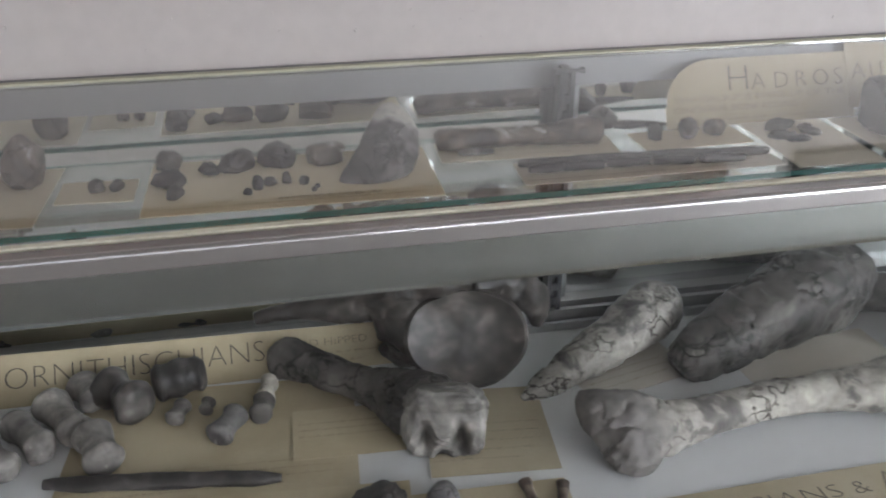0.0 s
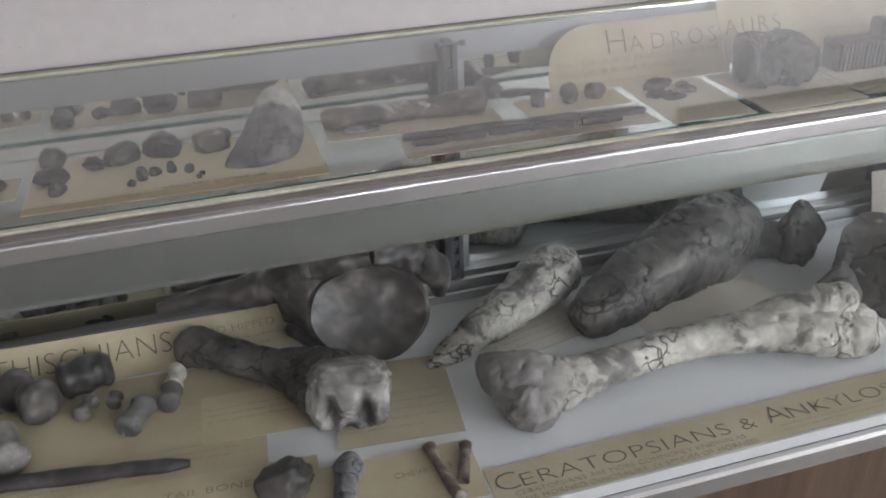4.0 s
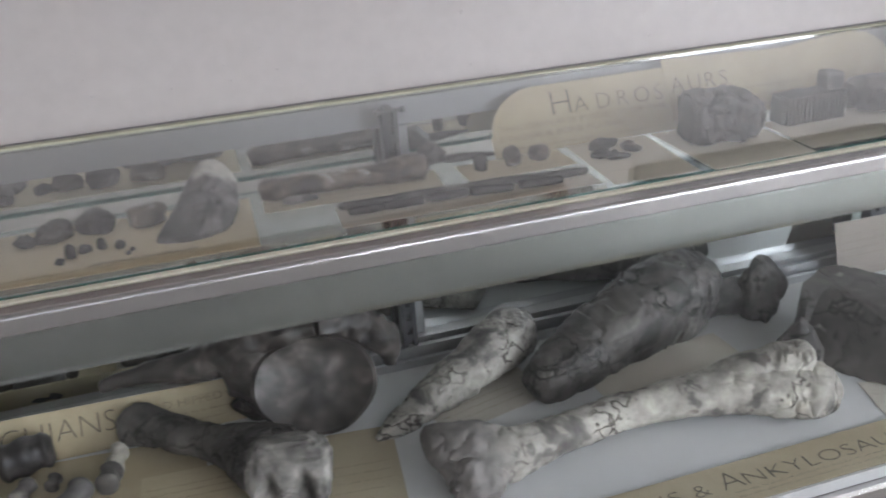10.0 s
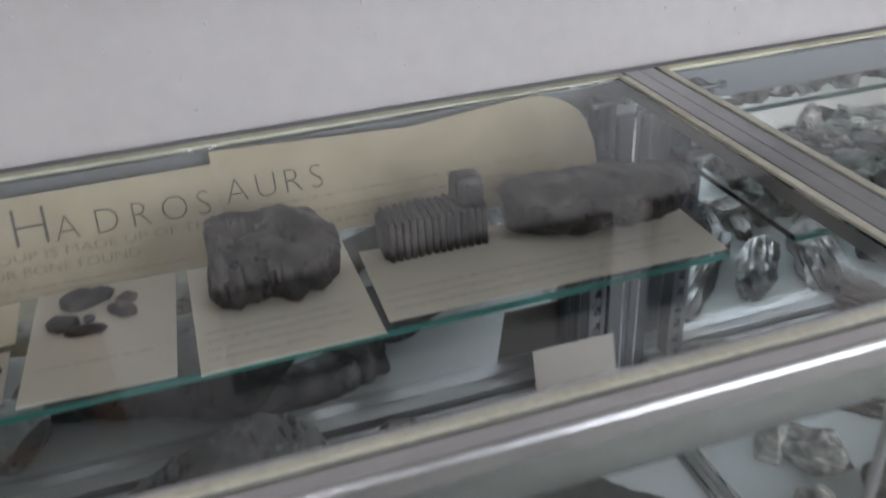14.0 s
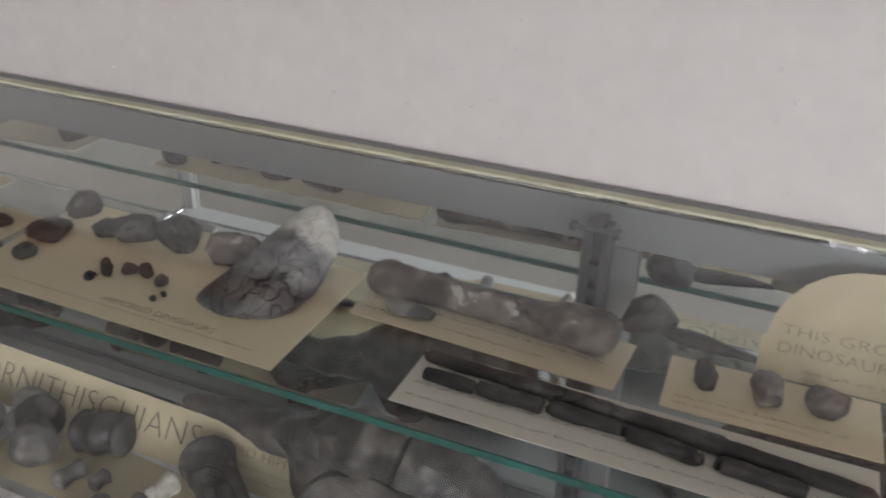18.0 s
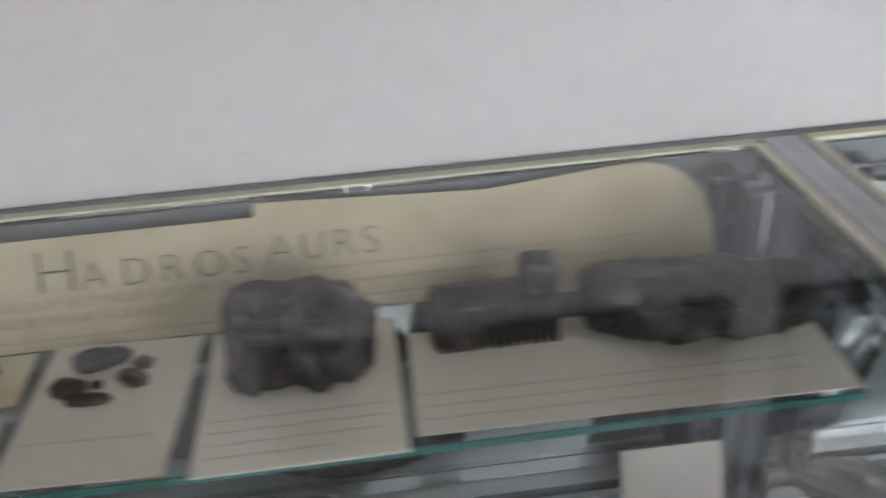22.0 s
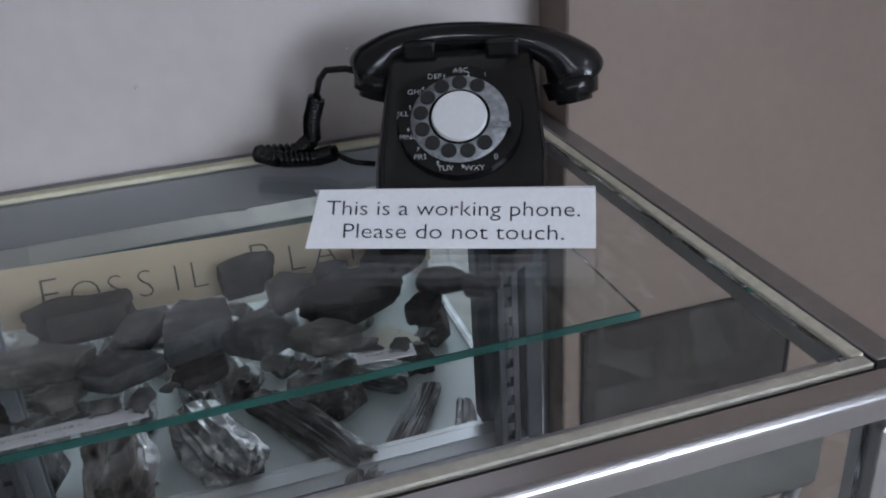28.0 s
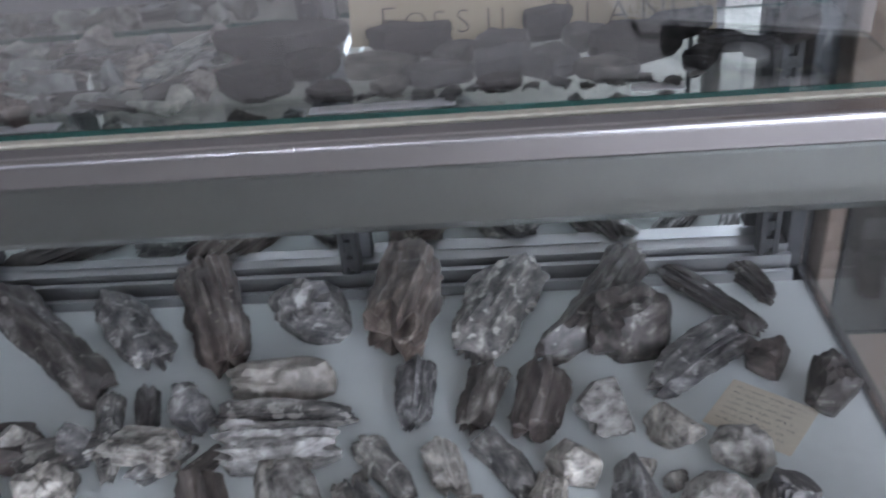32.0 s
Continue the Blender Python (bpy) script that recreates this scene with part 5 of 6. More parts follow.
for k, (x, y, ln, w, h, t) in enumerate(((-1.665, .292, .08, .042, .042, -50), (-1.63, .322, .09, .044, .046, -54), (-1.594, .35, .095, .05, .05, -58), (-1.572, .405, .06, .046, .04, -60))):
    knuckle(x, y, ln, w, h, t, "bone_mid", 300 + k, "toe_bone", "pale grey knuckle-shaped toe bone in a curved row", "toe bones in a row")
knuckle(-1.543, .282, .072, .052, .046, -66, "bone_mid", 305, "toe_bone", "pale grey toe bone standing at the row's end", "toe bones in a row")
knuckle(-1.523, .376, .084, .058, .058, -52, "bone_dark", 311, "toe_bone", "dark saddle-shaped toe bone on a cream sheet", "", .62, .1)
knuckle(-1.453, .407, .072, .052, .05, 14, "bone_dark", 312, "foot_bone", "dark cap-shaped foot bone on a cream sheet", "", 1.05)
knuckle(-1.452, .348, .04, .026, .022, 70, "bone_mid", 313, "foot_bone", "small grey foot bone on a cream sheet")
knuckle(-1.416, .356, .024, .02, .02, 80, "bone_grey", 314, "foot_bone", "small dark foot bone on a cream sheet")
knuckle(-1.388, .304, .06, .036, .03, 62, "bone_mid", 315, "foot_bone", "grey wedge-shaped foot bone on a cream sheet")
knuckle(-1.344, .328, .036, .032, .034, 80, "bone_grey", 316, "foot_bone", "dark rounded half of a two-part foot bone")
knuckle(-1.336, .366, .046, .026, .034, 78, "bone_pale", 317, "foot_bone", "pale half of a two-part foot bone")
bm = sweep("tail_rod", "bone_dark", [(-1.6, .242, .56, .007, .006, 0), (-1.56, .235, .561, .011, .009, 0), (-1.45, .217, .561, .012, .009, 0), (-1.36, .203, .56, .01, .008, 0), (-1.325, .198, .559, .005, .005, 0)], 81, 16, .08, .03)
thing("tail_rod", rest(bm, K + .001), "bone_dark", "long thin dark tail bone across a cream sheet", "fossil")
bm = merge(sweep("a", "bone_grey", [(-1.165, .045, .562, .009, .008, 0), (-1.158, .075, .564, .011, .01, 0), (-1.15, .105, .568, .014, .012, 0)], 83, 14, .08, .03), sweep("b", "bone_pale", [(-1.15, .1, .57, .012, .012, 0), (-1.146, .115, .572, .019, .014, 0), (-1.142, .132, .57, .012, .01, 0)], 84, 16, .1, .03))
thing("tail_bone", rest(bm, K + .002), "tooth", "short tail bone with a pale rounded end", "fossil")
bm = merge(sweep("a", "bone_brown", [(-1.043, .13, .562, .008, .006, 0), (-1.042, .1, .562, .006, .006, 0), (-1.036, .06, .56, .008, .007, 0), (-1.03, .02, .56, .006, .006, 0)], 85, 12, .08, .03), sweep("b", "bone_brown", [(-1.0, .118, .562, .008, .006, 0), (-1.006, .1, .562, .006, .006, 0), (-1.022, .06, .56, .008, .007, 0)], 86, 12, .08, .03))
thing("chevron_bone", rest(bm, K + .002), "bone_brown", "forked brown chevron bone on a cream card", "fossil")
stone(-1.222, .115, K + .001, .06, .045, .045, 5, "bone_dark", 318, "tail_bone", "dark lumpy tail bone on a cream card")
for k, (x, y, w) in enumerate(((-1.71, .33, .06), (-1.7, .2, .07), (-1.66, .12, .05), (-1.74, .42, .07))):
    stone(x, y, K, w, w * .8, w * .7, k * 40, "bone_grey", 330 + k, "foot_bone", "grey foot bone on the display floor")

# ---- showcase of plant fossils ----
wood(0.186, 0.379, K, 0.311, 0.053, -132, "petri_dark", 101, 0.8)
wood(0.302, 0.380, K, 0.146, 0.059, -142, "petri_grey", 102, 0.8)
wood(0.400, 0.405, K, 0.204, 0.066, -156, "petri_brown", 103, 0.8)
wood(0.629, 0.401, K, 0.152, 0.090, -184, "petri_brown", 104, 0.8)
wood(0.739, 0.387, K, 0.165, 0.070, -201, "petri_grey", 105, 0.8)
wood(0.852, 0.400, K, 0.219, 0.055, -209, "petri_dark", 106, 0.8)
wood(0.990, 0.405, K, 0.143, 0.033, -148, "petri_dark", 107, 0.8)
wood(1.043, 0.443, K, 0.078, 0.031, -159, "petri_dark", 108, 0.8)
wood(0.955, 0.292, K, 0.118, 0.045, -228, "petri_grey", 109, 0.8)
stone(0.518, 0.278, K, 0.118, 0.05, 0.036, -4, "petri_beige", 110, "petrified_wood")
wood(0.654, 0.256, K, 0.083, 0.041, -178, "petri_grey", 111, 0.8)
wood(0.724, 0.247, K, 0.082, 0.042, -194, "petri_dark", 112, 0.8)
wood(0.780, 0.238, K, 0.091, 0.050, -191, "petri_brown", 113, 0.8)
wood(0.338, 0.211, K, 0.126, 0.027, -160, "petri_grey", 114, 0.8)
wood(0.370, 0.237, K, 0.086, 0.027, -161, "petri_dark", 115, 0.8)
wood(0.521, 0.230, K, 0.138, 0.029, -89, "petri_grey", 116, 0.8)
wood(0.527, 0.184, K, 0.104, 0.048, -88, "petri_pale", 117, 0.8)
wood(0.410, 0.174, K, 0.063, 0.023, -41, "petri_grey", 118, 0.8)
wood(0.450, 0.168, K, 0.049, 0.023, -34, "petri_dark", 119, 0.8)
wood(0.638, 0.153, K, 0.089, 0.032, -142, "petri_grey", 120, 0.8)
wood(0.689, 0.154, K, 0.056, 0.035, -164, "petri_pale", 121, 0.8)
wood(0.746, 0.156, K, 0.082, 0.033, -148, "petri_grey", 122, 0.8)
stone(0.528, 0.385, K, 0.098, 0.078, 0.066, -39, "petri_grey", 123, "petrified_wood")
stone(0.89, 0.342, K, 0.1, 0.078, 0.056, -2, "petri_dark", 124, "petrified_wood")
stone(1.022, 0.29, K, 0.05, 0.038, 0.03, 35, "petri_brown", 125, "petrified_wood")
stone(1.068, 0.232, K, 0.05, 0.044, 0.046, 72, "petri_dark", 126, "petrified_wood")
stone(0.849, 0.225, K, 0.062, 0.049, 0.032, -71, "petri_pale", 127, "petrified_wood")
stone(0.910, 0.195, K, 0.053, 0.042, 0.030, -34, "petri_pale", 128, "petrified_wood")
stone(0.967, 0.161, K, 0.055, 0.044, 0.027, 3, "petri_pale", 129, "petrified_wood")
stone(0.250, 0.189, K, 0.043, 0.035, 0.040, 40, "petri_pale", 130, "petrified_wood")
stone(0.315, 0.185, K, 0.042, 0.034, 0.040, 77, "petri_grey", 131, "petrified_wood")
stone(0.421, 0.233, K, 0.046, 0.037, 0.042, -66, "petri_grey", 132, "petrified_wood")
stone(0.813, 0.149, K, 0.049, 0.039, 0.034, -29, "petri_pale", 133, "petrified_wood")
stone(0.870, 0.150, K, 0.031, 0.025, 0.013, 8, "petri_pale", 134, "petrified_wood")
stone(0.903, 0.134, K, 0.025, 0.020, 0.014, 45, "petri_pale", 135, "petrified_wood")
stone(0.609, 0.143, K, 0.023, 0.018, 0.010, 82, "petri_pale", 136, "petrified_wood")
stone(0.537, 0.151, K, 0.071, 0.057, 0.018, -61, "petri_pale", 137, "petrified_wood")
stone(0.307, 0.148, K, 0.058, 0.046, 0.015, -24, "petri_grey", 138, "petrified_wood")
stone(0.935, 0.125, K, 0.044, 0.035, 0.013, 13, "petri_pale", 139, "petrified_wood")
stone(0.984, 0.119, K, 0.029, 0.023, 0.016, 50, "petri_grey", 140, "petrified_wood")

slab(.677, .387, S2, .088, .042, .024, 4, "slate", 141)
slab(.808, .408, S2, .05, 0.034, .025, 30, "slate", 142)
slab(.65, .338, S2, .09, 0.048, 0.014, -4, "slate_light", 143)
slab(.585, .345, S2, .06, 0.040, 0.019, 20, "slate", 144)
slab(.541, .302, S2, .066, 0.044, 0.022, -15, "slate", 145)
slab(.722, .356, S2, .052, 0.040, 0.013, 50, "slate_light", 146)
slab(.708, .304, S2, .056, 0.036, 0.014, 8, "slate_light", 147)
slab(.762, .325, S2, .07, 0.048, 0.028, 70, "slate_light", 148)
slab(.663, .288, S2, .042, 0.027, 0.011, 25, "slate_light", 149)
slab(.612, .285, S2, .045, 0.027, 0.011, -20, "slate", 150)
slab(.762, .282, S2, .05, 0.024, 0.010, 14, "slate", 151)
slab(.806, .31, S2, .052, 0.040, 0.019, 33, "slate_light", 152)
slab(.884, .335, S2, .074, 0.046, 0.025, 10, "slate", 153)
slab(.855, .288, S2, .062, 0.035, 0.014, -12, "slate_light", 154)
slab(.878, .4, S2, .036, 0.024, 0.010, 40, "slate", 155)
slab(.932, .385, S2, .064, 0.037, 0.019, 22, "slate", 156)
slab(.962, .345, S2, .044, 0.032, 0.013, -30, "slate", 157)
slab(.99, .32, S2, .038, 0.026, 0.014, 12, "slate", 158)
slab(.935, .305, S2, .04, 0.027, 0.013, 60, "slate", 159)
slab(1.03, .36, S2, .05, 0.032, 0.019, 35, "slate", 139)
slab(.84, .37, S2, .05, 0.035, 0.018, 75, "slate_light", 138)
slab(.52, .352, S2, .04, 0.029, 0.011, 15, "slate_light", 137)
for k in range(15):
    flake(.6 + k * .0235, .271 + .004 * math.sin(k * 2.3), S2 + .0009, .016 + .006 * math.sin(k * 1.7), .012, k * 67, "slate_light", 700 + k)
stone(0.043, 0.399, S2, 0.026, 0.021, 0.015, 70, "slate", 160)
stone(0.082, 0.39, S2, 0.07, 0.056, 0.046, -73, "slate", 161)
stone(0.068, 0.466, S2, 0.043, 0.034, 0.012, -36, "shell", 162)
fragment(0.190, 0.413, S2, 0.065, 0.017, -154, "shell", 163, 0.8)
fragment(0.238, 0.371, S2, 0.072, 0.023, -130, "shell", 164, 0.8)
fragment(0.156, 0.373, S2, 0.051, 0.024, -128, "slate", 165, 0.8)
fragment(0.290, 0.384, S2, 0.049, 0.023, -131, "shell", 166, 0.8)
fragment(0.224, 0.412, S2, 0.043, 0.014, -106, "shell", 167, 0.8)
stone(0.247, 0.449, S2, 0.024, 0.019, 0.017, 6, "shell", 168)
stone(0.331, 0.438, S2, 0.029, 0.023, 0.020, 43, "petri_grey", 169)
stone(0.364, 0.315, S2, 0.023, 0.019, 0.009, 80, "shell", 170)
stone(0.394, 0.433, S2, 0.039, 0.031, 0.011, -63, "slate", 171)
stone(0.392, 0.336, S2, 0.027, 0.021, 0.028, -26, "shell", 172)
stone(0.304, 0.307, S2, 0.034, 0.027, 0.016, 11, "shell", 173)
stone(0.252, 0.310, S2, 0.023, 0.018, 0.019, 48, "slate", 174)
stone(0.208, 0.441, S2, 0.023, 0.018, 0.006, 85, "slate", 175)
stone(0.230, 0.406, S2, 0.041, 0.033, 0.010, -58, "shell", 176)
stone(0.236, 0.379, S2, 0.039, 0.031, 0.010, -21, "shell", 177)
stone(0.317, 0.363, S2, 0.041, 0.033, 0.010, 16, "shell", 178)
stone(0.375, 0.371, S2, 0.039, 0.031, 0.010, 53, "shell", 179)
stone(0.424, 0.345, S2, 0.031, 0.025, 0.011, -90, "shell", 180)
stone(0.399, 0.284, S2, 0.021, 0.017, 0.006, -53, "shell", 181)
stone(0.325, 0.301, S2, 0.024, 0.019, 0.014, -16, "shell", 182)
stone(0.271, 0.299, S2, 0.020, 0.016, 0.011, 21, "shell", 183)
stone(0.246, 0.352, S2, 0.024, 0.020, 0.011, 58, "slate", 184)
stone(0.281, 0.387, S2, 0.045, 0.036, 0.011, -85, "shell", 185)
stone(0.207, 0.393, S2, 0.029, 0.023, 0.007, -48, "shell", 186)
stone(0.194, 0.422, S2, 0.022, 0.018, 0.006, -11, "shell", 187)
stone(0.208, 0.344, S2, 0.020, 0.016, 0.011, 26, "shell", 188)
stone(0.184, 0.338, S2, 0.029, 0.023, 0.008, 63, "shell", 189)
stone(0.219, 0.308, S2, 0.025, 0.020, 0.014, -80, "shell", 190)
stone(0.233, 0.284, S2, 0.019, 0.015, 0.008, -43, "shell", 191)
stone(0.279, 0.268, S2, 0.016, 0.013, 0.012, -6, "shell", 192)


def scatter(x0, x1, y0, y1, gap, seed, kinds, z, taken, size):
    """Fills a stretch of floor with broken pieces in loose rows, where none stands yet."""
    rnd = random.Random(seed)
    y = y0
    while y < y1:
        x = x0 + rnd.uniform(0, gap)
        while x < x1:
            px, py = x + rnd.uniform(-.012, .012), y + rnd.uniform(-.012, .012)
            if all((px - a) ** 2 + (py - b) ** 2 > c * c for a, b, c in taken):
                m = rnd.choice(kinds)
                w = rnd.uniform(*size)
                if z > .7 and rnd.random() < .4:
                    flake(px, py, z, w * 1.15, w * .8, rnd.uniform(-90, 90), m, rnd.randrange(9999))
                elif rnd.random() < .5:
                    wood(px, py, z, w * rnd.uniform(1.1, 1.8), w * .75, rnd.uniform(-90, 90), m, rnd.randrange(9999)) if z < .7 else fragment(px, py, z, w * rnd.uniform(1.2, 2), w * .55, rnd.uniform(-90, 90), m, rnd.randrange(9999))
                else:
                    stone(px, py, z, w, w * rnd.uniform(.6, 1), w * rnd.uniform(.4, .75), rnd.uniform(-90, 90), m, rnd.randrange(9999), "petrified_wood" if z < .7 else "fossil")
            x += gap * rnd.uniform(.85, 1.2)
        y += gap * .95


PETRI = ("petri_pale", "petri_grey", "petri_pale", "petri_brown", "petri_grey", "petri_pale", "petri_pale")
scatter(.06, .40, .05, .25, .072, 3, PETRI, K, [], (.045, .075))
stone(.055, .345, K, .034, .03, .056, 10, "petri_pale", 341, "petrified_wood")
stone(.085, .288, K, .034, .03, .05, 60, "petri_pale", 342, "petrified_wood")
scatter(.05, .22, .26, .40, .075, 4, PETRI, K, [(.186, .379, .1), (.055, .345, .05), (.085, .288, .05)], (.05, .08))
scatter(.42, 1.06, .035, .105, .07, 5, PETRI, K, [], (.04, .07))
scatter(.05, .50, .283, .45, .034, 6, ("shell", "shell", "petri_brown", "petri_grey", "shell", "slate_light", "petri_pale"), S2, [(.08, .42, .06)], (.026, .044))
card(1.0, .2205, K + .0002, .088, .074, -36, "small cream card with written lines among petrified wood", (.1, .92, 7), 90, "card_white")
for x, y, w, t in ((.308, .256, .125, 1), (.66, .257, .126, 1), (.893, .262, .044, -4)):
    card(x, y, S2, w, .0145, t, "narrow pale paper strip along the shelf edge", (.2, .8, 1), 95, "paper")


def wedge_slab():
    """A thick slab with a level top, its underside drawn in to a narrow foot."""
    top = [(.48, .392), (.496, .42), (.54, .432), (.588, .424), (.612, .404), (.616, .385), (.596, .366), (.56, .352), (.515, .352), (.486, .37)]
    foot = Vector((.55, .372))
    bm = bmesh.new()
    loops = []
    sub = 60
    for z, q in ((.0, .5), (.003, .58), (.007, .66), (.011, .74), (.015, .83), (.018, .92), (.021, .97), (.026, 1.0), (.031, 1.0), (.0335, .97), (.0338, .8), (.0338, .45), (.0336, .15)):
        loop = []
        for k in range(sub):
            u = k / sub * len(top)
            i = int(u)
            p = Vector(top[i]).lerp(Vector(top[(i + 1) % len(top)]), u - i)
            cen = Vector((.55, .39)) if z > .032 else foot
            p = cen.lerp(p, q)
            w = Vector((p.x * 40, p.y * 40, z * 55))
            p += (p - cen).normalized() * .004 * (noise.noise(w) + .6 * noise.noise(w * 2.6))
            loop.append(bm.verts.new((p.x, p.y, S2 + z + (.002 * noise.noise(w * .8) if z > .004 else 0) - .12 * (p.y - .39) * (z > .014))))
        loops.append(loop)
    for a, b in zip(loops, loops[1:]):
        for k in range(sub):
            bm.faces.new((a[k], a[(k + 1) % sub], b[(k + 1) % sub], b[k]))
    bm.faces.new(loops[0][::-1])
    bm.faces.new(loops[-1])
    bmesh.ops.recalc_face_normals(bm, faces=bm.faces[:])
    ob = new("plant_fossil", mesh_from(bm, "plant_fossil", "slate", True, .6))
    return tagged(ob, "wedge-shaped dark slab of rock on the glass shelf", "fossil", "plant fossils on the shelf")


wedge_slab()


def plant_sign():
    s = empty("sign", pose(.611, .417, S2, 66, 0, -2), "long cream card lettered fossil plants, leaning back", "sign")
    local_part("sheet", plate([(0, 0), (.36, -.004), (.36, .046), (0, .05)], .0011), "card_mid", s)
    for ch, x in zip("FOSSILPLANTS", (.029, .053, .083, .107, .136, .15, .2, .233, .256, .287, .309, .338)):
        big = ch in "FP" and x in (.029, .2)
        write(ch, .042 if big else .034, pose(x, .009 if big else .008, .0013), s, "ink")
    return s


plant_sign()


# ---- the telephone and its note, on the glass top ----
def telephone():
    ph = empty("telephone", pose(.992, .352, H + .0022, 0, 0, -21), "black rotary dial telephone standing on the showcase", "telephone")
    # body: side outline from front to back, widest at the foot
    prof = [(-.092, .004), (-.094, .016), (-.086, .026), (-.06, .046), (-.02, .083), (0, .098), (.012, .103), (.04, .104), (.055, .098), (.068, .07), (.076, .03), (.078, .004)]
    bm = bmesh.new()
    rows = []
    for y, z in prof:
        k = z / .104
        hw = .0665 - .0115 * k ** 1.4 - (.004 if y < -.085 else 0)
        row = []
        for u in (-1, -.93, -.6, 0, .6, .93, 1):
            drop = .0035 if abs(u) == 1 else (.0008 if abs(u) > .9 else 0)
            row.append(bm.verts.new((u * hw, y + (drop if y < 0 else -drop), z - drop if z > .01 else z)))
        rows.append(row)
    for a, b in zip(rows, rows[1:]):
        for k in range(6):
            bm.faces.new((a[k], a[k + 1], b[k + 1], b[k]))
    for side in (0, 6):
        bm.faces.new([r[side] for r in rows] if side == 0 else [r[side] for r in rows][::-1])
    bm.faces.new([r for r in rows[0]][::-1] + [r for r in rows[-1]])
    bmesh.ops.recalc_face_normals(bm, faces=bm.faces[:])
    bmesh.ops.bevel(bm, geom=[e for e in bm.edges if e.calc_face_angle(0) > .5], offset=.003, segments=3, affect="EDGES")
    local_part("body", bm, "black", ph, "", True)
    for x in (-.04, .04):
        for y in (-.07, .06):
            bm = bmesh.new()
            bmesh.ops.create_cone(bm, cap_ends=True, segments=12, radius1=.007, radius2=.007, depth=.004, matrix=Matrix.Translation((x, y, .002)))
            local_part("foot", bm, "black_gap", ph)
    # dial on the sloping face
    tilt = math.degrees(math.atan2(.083 - .046, .04))
    dm = pose(0, -.044, .0645, tilt, 0, 0)
    bm = bmesh.new()
    bmesh.ops.create_cone(bm, cap_ends=True, segments=48, radius1=.047, radius2=.0455, depth=.005, matrix=Matrix.Translation((0, 0, .002)))
    dial = local_part("dial_plate", bm, "black", ph, "", False)
    dial.matrix_basis = dm
    bm = bmesh.new()
    n = 64
    holes = [radians(62 + 27.5 * k) for k in range(10)]
    outer = [bm.verts.new((.0345 * math.cos(2 * math.pi * k / n), .0345 * math.sin(2 * math.pi * k / n), .0075)) for k in range(n)]
    inner = [bm.verts.new((.0225 * math.cos(2 * math.pi * k / n), .0225 * math.sin(2 * math.pi * k / n), .0085)) for k in range(n)]
    rim = [bm.verts.new((.036 * math.cos(2 * math.pi * k / n), .036 * math.sin(2 * math.pi * k / n), .0055)) for k in range(n)]
    for k in range(n):
        bm.faces.new((inner[k], outer[k], outer[(k + 1) % n], inner[(k + 1) % n]))
        bm.faces.new((outer[k], rim[k], rim[(k + 1) % n], outer[(k + 1) % n]))
    wheel = local_part("finger_wheel", bm, "chrome", dial, "clear grey finger wheel", True)
    for k, a in enumerate(holes):
        bm = bmesh.new()
        bmesh.ops.create_cone(bm, cap_ends=True, segments=16, radius1=.0058, radius2=.0054, depth=.0016, matrix=Matrix.Translation((.0285 * math.cos(a), .0285 * math.sin(a), .0087)))
        local_part("finger_hole", bm, "black_gap", dial)
    bm = bmesh.new()
    bmesh.ops.create_cone(bm, cap_ends=True, segments=40, radius1=.0205, radius2=.0195, depth=.003, matrix=Matrix.Translation((0, 0, .0098)))
    local_part("centre_disc", bm, "white_plastic", dial, "white paper centre disc")
    bm = box(.024, .037, -.011, -.007, .009, .0115, .0006)
    local_part("finger_stop", bm, "chrome", dial)
    for k, (a, body) in enumerate(zip(holes, ("1", "ABC", "DEF", "GHI", "JKL", "MNO", "PRS", "TUV", "WXY", "0"))):
        me = lettering(body, .0062)
        me.materials.clear()
        me.materials.append(M["white_plastic"])
        ob = new("numeral", me)
        ob.parent = dial
        ob.matrix_basis = pose(.0412 * math.cos(a) - .0018 * len(body), .0412 * math.sin(a) - .002, .0049)
        if 0 < k < 9:
            me = lettering(str(k + 1), .005)
            me.materials.clear()
            me.materials.append(M["white_plastic"])
            ob = new("numeral", me)
            ob.parent = dial
            ob.matrix_basis = pose(.0385 * math.cos(a - .16) - .001, .0385 * math.sin(a - .16) - .002, .0049)
    bm = box(-.026, .018, -.0945, -.0925, .0, .016, .0006)
    ob = local_part("number_card", bm, "chrome", ph, "clear number card holder")
    ob.matrix_basis = pose(0, -.018, .036, -50, 0, 0) @ pose(0, .09, 0)
    # cradle prongs and handset
    for x in (-.032, .032):
        for y in (.012, .05):
            local_part("cradle_prong", box(x - .013, x + .013, y - .006, y + .006, .098, .113, .003, 2), "black", ph)
    st = [(-.087, .03, .092, .004, .004, 0), (-.0855, .03, .094, .019, .02, 0), (-.077, .03, .104, .0205, .023, 0), (-.062, .03, .118, .0155, .0155, 0), (-.036, .03, .1265, .012, .0115, 0), (0, .03, .129, .0115, .0108, 0), (.036, .03, .1265, .012, .0115, 0), (.062, .03, .118, .0155, .0155, 0), (.077, .03, .104, .0205, .023, 0), (.0855, .03, .094, .019, .02, 0), (.087, .03, .092, .004, .004, 0)]
    hs = sweep("handset", "black", st, 3, 28, 0, 0)
    caps = []
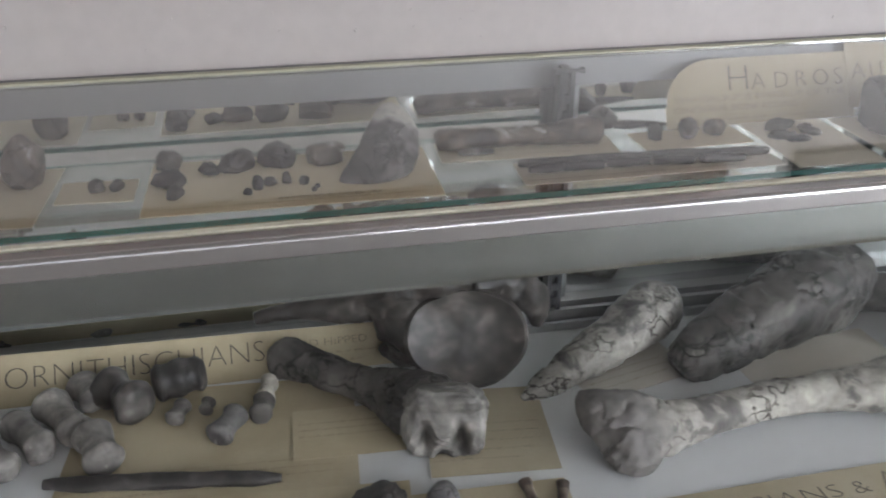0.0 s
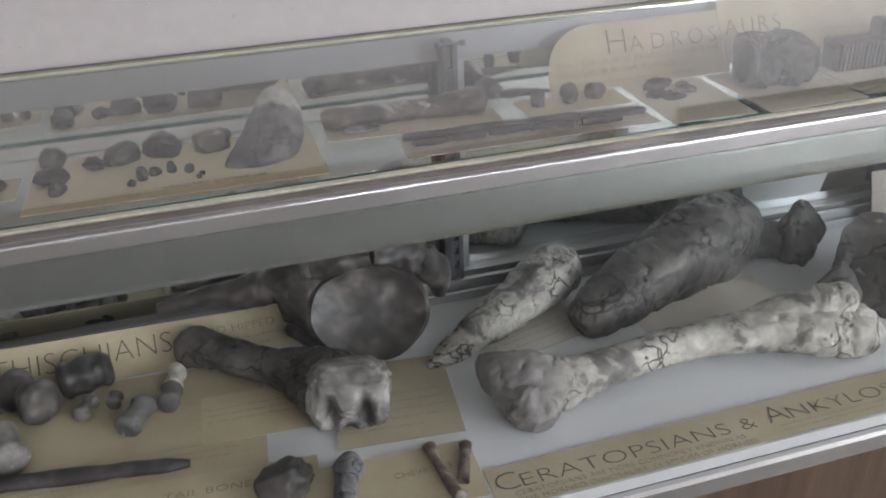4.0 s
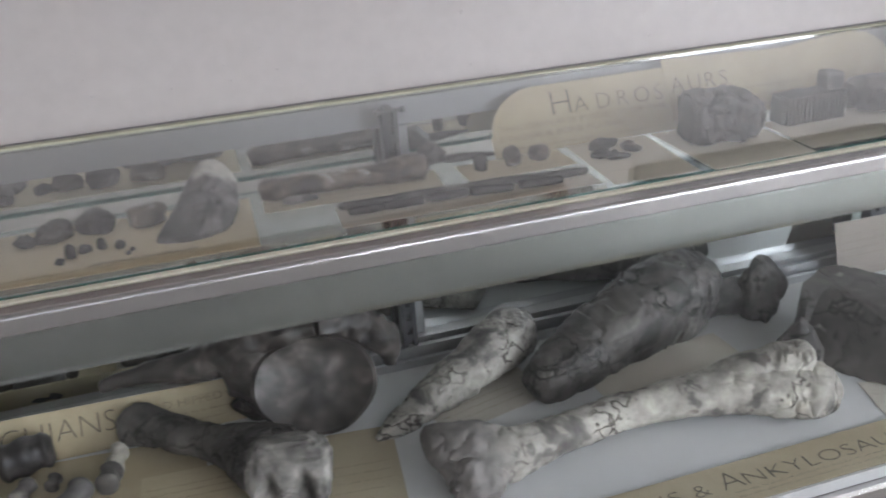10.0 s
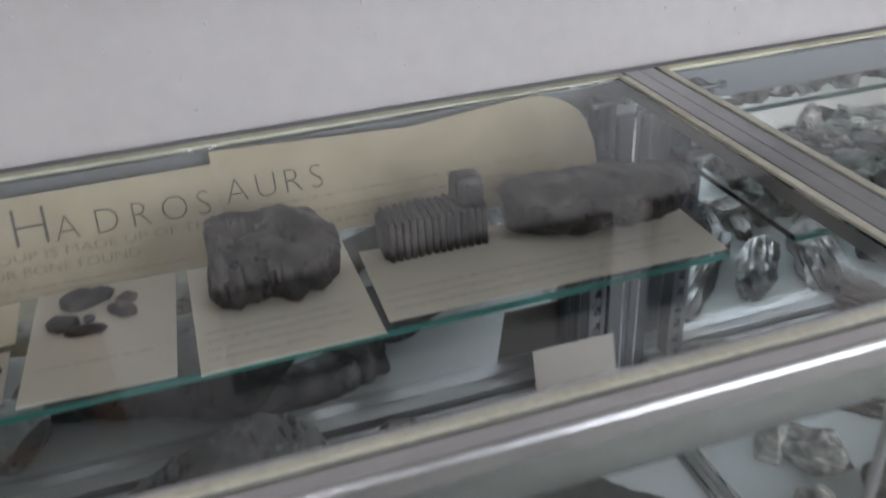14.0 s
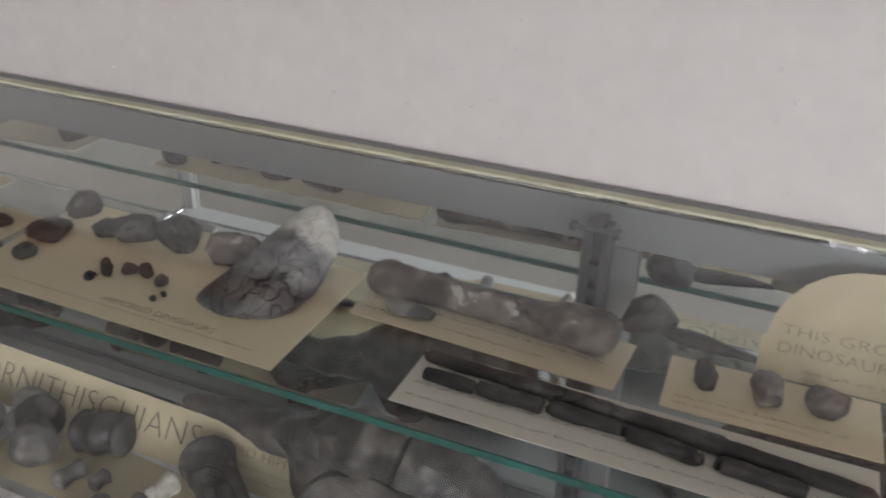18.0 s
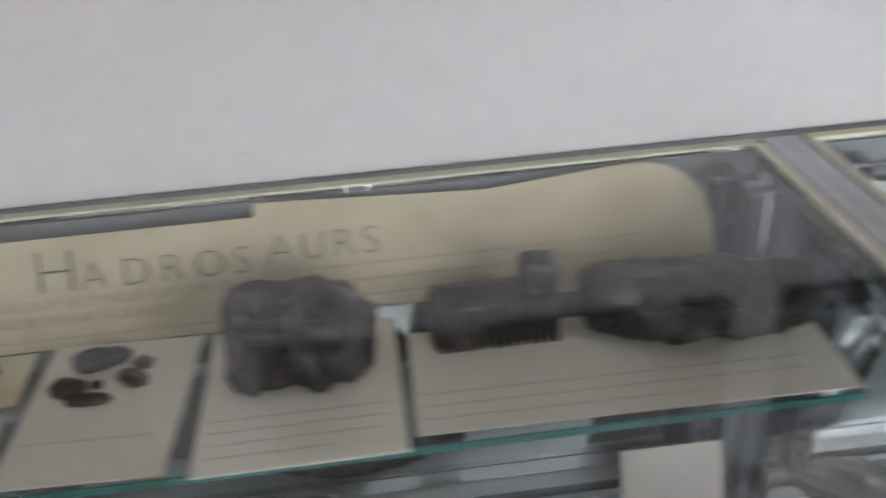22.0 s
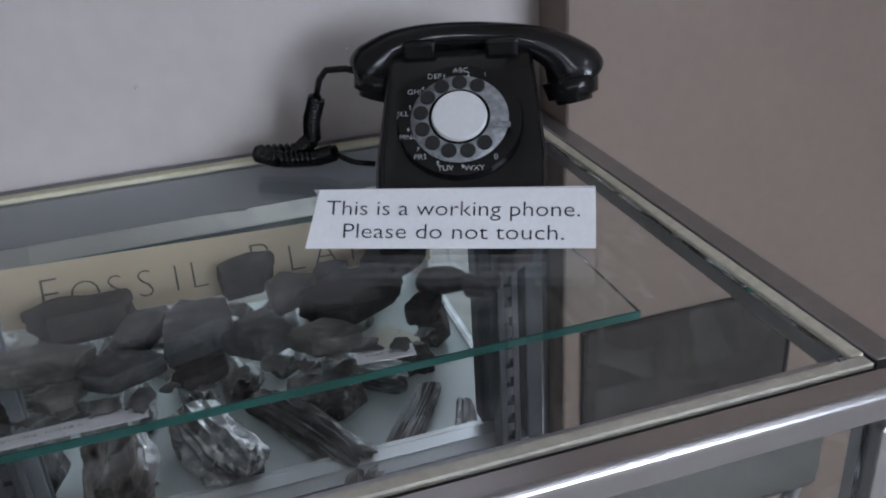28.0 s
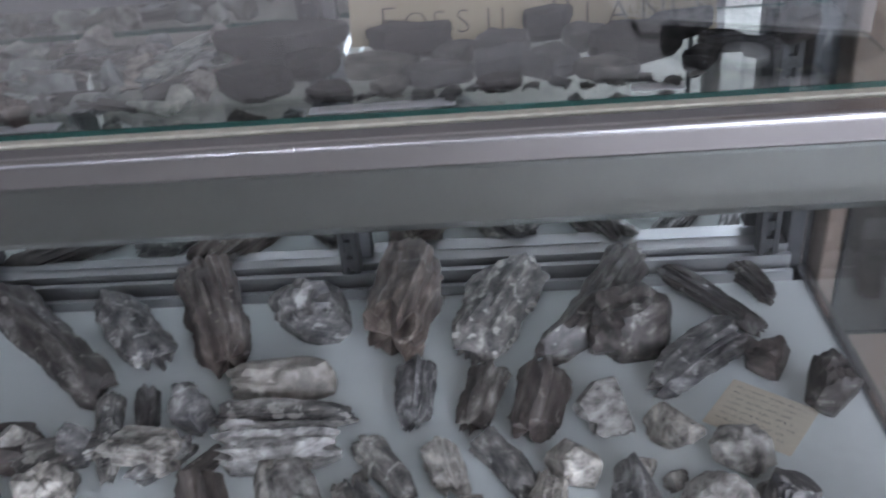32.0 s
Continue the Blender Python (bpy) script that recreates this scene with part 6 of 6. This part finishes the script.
    for q in (-1, 1):
        c = bmesh.new()
        bmesh.ops.create_cone(c, cap_ends=True, segments=28, radius1=.0195, radius2=.0235, depth=.024, matrix=pose(q * .077, .026, .09, -12, q * -14, 0))
        bmesh.ops.bevel(c, geom=[e for e in c.edges if e.calc_face_angle(0) > .6], offset=.005, segments=3, affect="EDGES")
        caps.append(c)
    hand = local_part("handset", merge(hs, *caps), "black", ph, "black handset lying in the cradle", True)
    hand.matrix_basis = pose(.005, 0, -.018, 0, 3, 0)
    return ph


PHONE = telephone()


def coil(points, r, wire, turns):
    """A coiled cord along a bent line."""
    pts = [Vector(q) for q in points]
    n = turns * 10
    out = []
    for i in range(n + 1):
        u = i / n * (len(pts) - 1)
        k = min(int(u), len(pts) - 2)
        p = pts[k].lerp(pts[k + 1], u - k)
        t = (pts[min(k + 1, len(pts) - 1)] - pts[k]).normalized()
        a = t.orthogonal().normalized()
        b = t.cross(a)
        w = 2 * math.pi * i / 10
        out.append(p + (a * math.cos(w) + b * math.sin(w)) * r)
    return tube(out, wire, 6)


# the cord, a part of the telephone
part("cord_coil", coil([(.892, .44, 1.035), (.886, .446, 1.015), (.885, .448, .998), (.872, .455, .986), (.838, .47, .985), (.856, .45, .983), (.884, .44, .983), (.9, .432, .988)], .0055, .0026, 46), "black", PHONE, "black coiled cord", True)
part("cord_lead", tube([(.93, .41, 1.058), (.915, .415, 1.063), (.9, .423, 1.062), (.895, .432, 1.053), (.892, .44, 1.037)], .0028), "black", PHONE, "", True)
part("cord_lead", tube([(.9, .432, .988), (.907, .425, .984), (.914, .42, .981), (.93, .41, .98)], .0025), "black", PHONE, "", True)


def phone_note():
    """A folded strip of white paper standing against the telephone."""
    n = empty("note", pose(.848, .284, H + .0012, 50, 0, -23.9), "folded white paper note with handwriting, by the telephone", "note")
    local_part("sheet", plate([(0, 0), (.2025, -.001), (.203, .042), (.008, .043)], .0006), "paper", n)
    back = local_part("back_fold", plate([(.004, .0), (.203, .0), (.203, .03), (.006, .03)], .0006), "paper", n)
    back.matrix_basis = pose(0, .0428, .0003, -100, 0, 0)
    write("This is a working phone.", .0155, pose(.014, .0245, .0008, 0, 0, -1), n, "ink_blue", .178, weight=-.012)
    write("Please do not touch.", .0155, pose(.027, .0075, .0008, 0, 0, -1), n, "ink_blue", .154, weight=-.012)
    return n


M["ink_blue"] = mottled("blue_black_ink", [(.3, (.008, .014, .03)), (.7, (.016, .024, .045))], 30, .7)
phone_note()
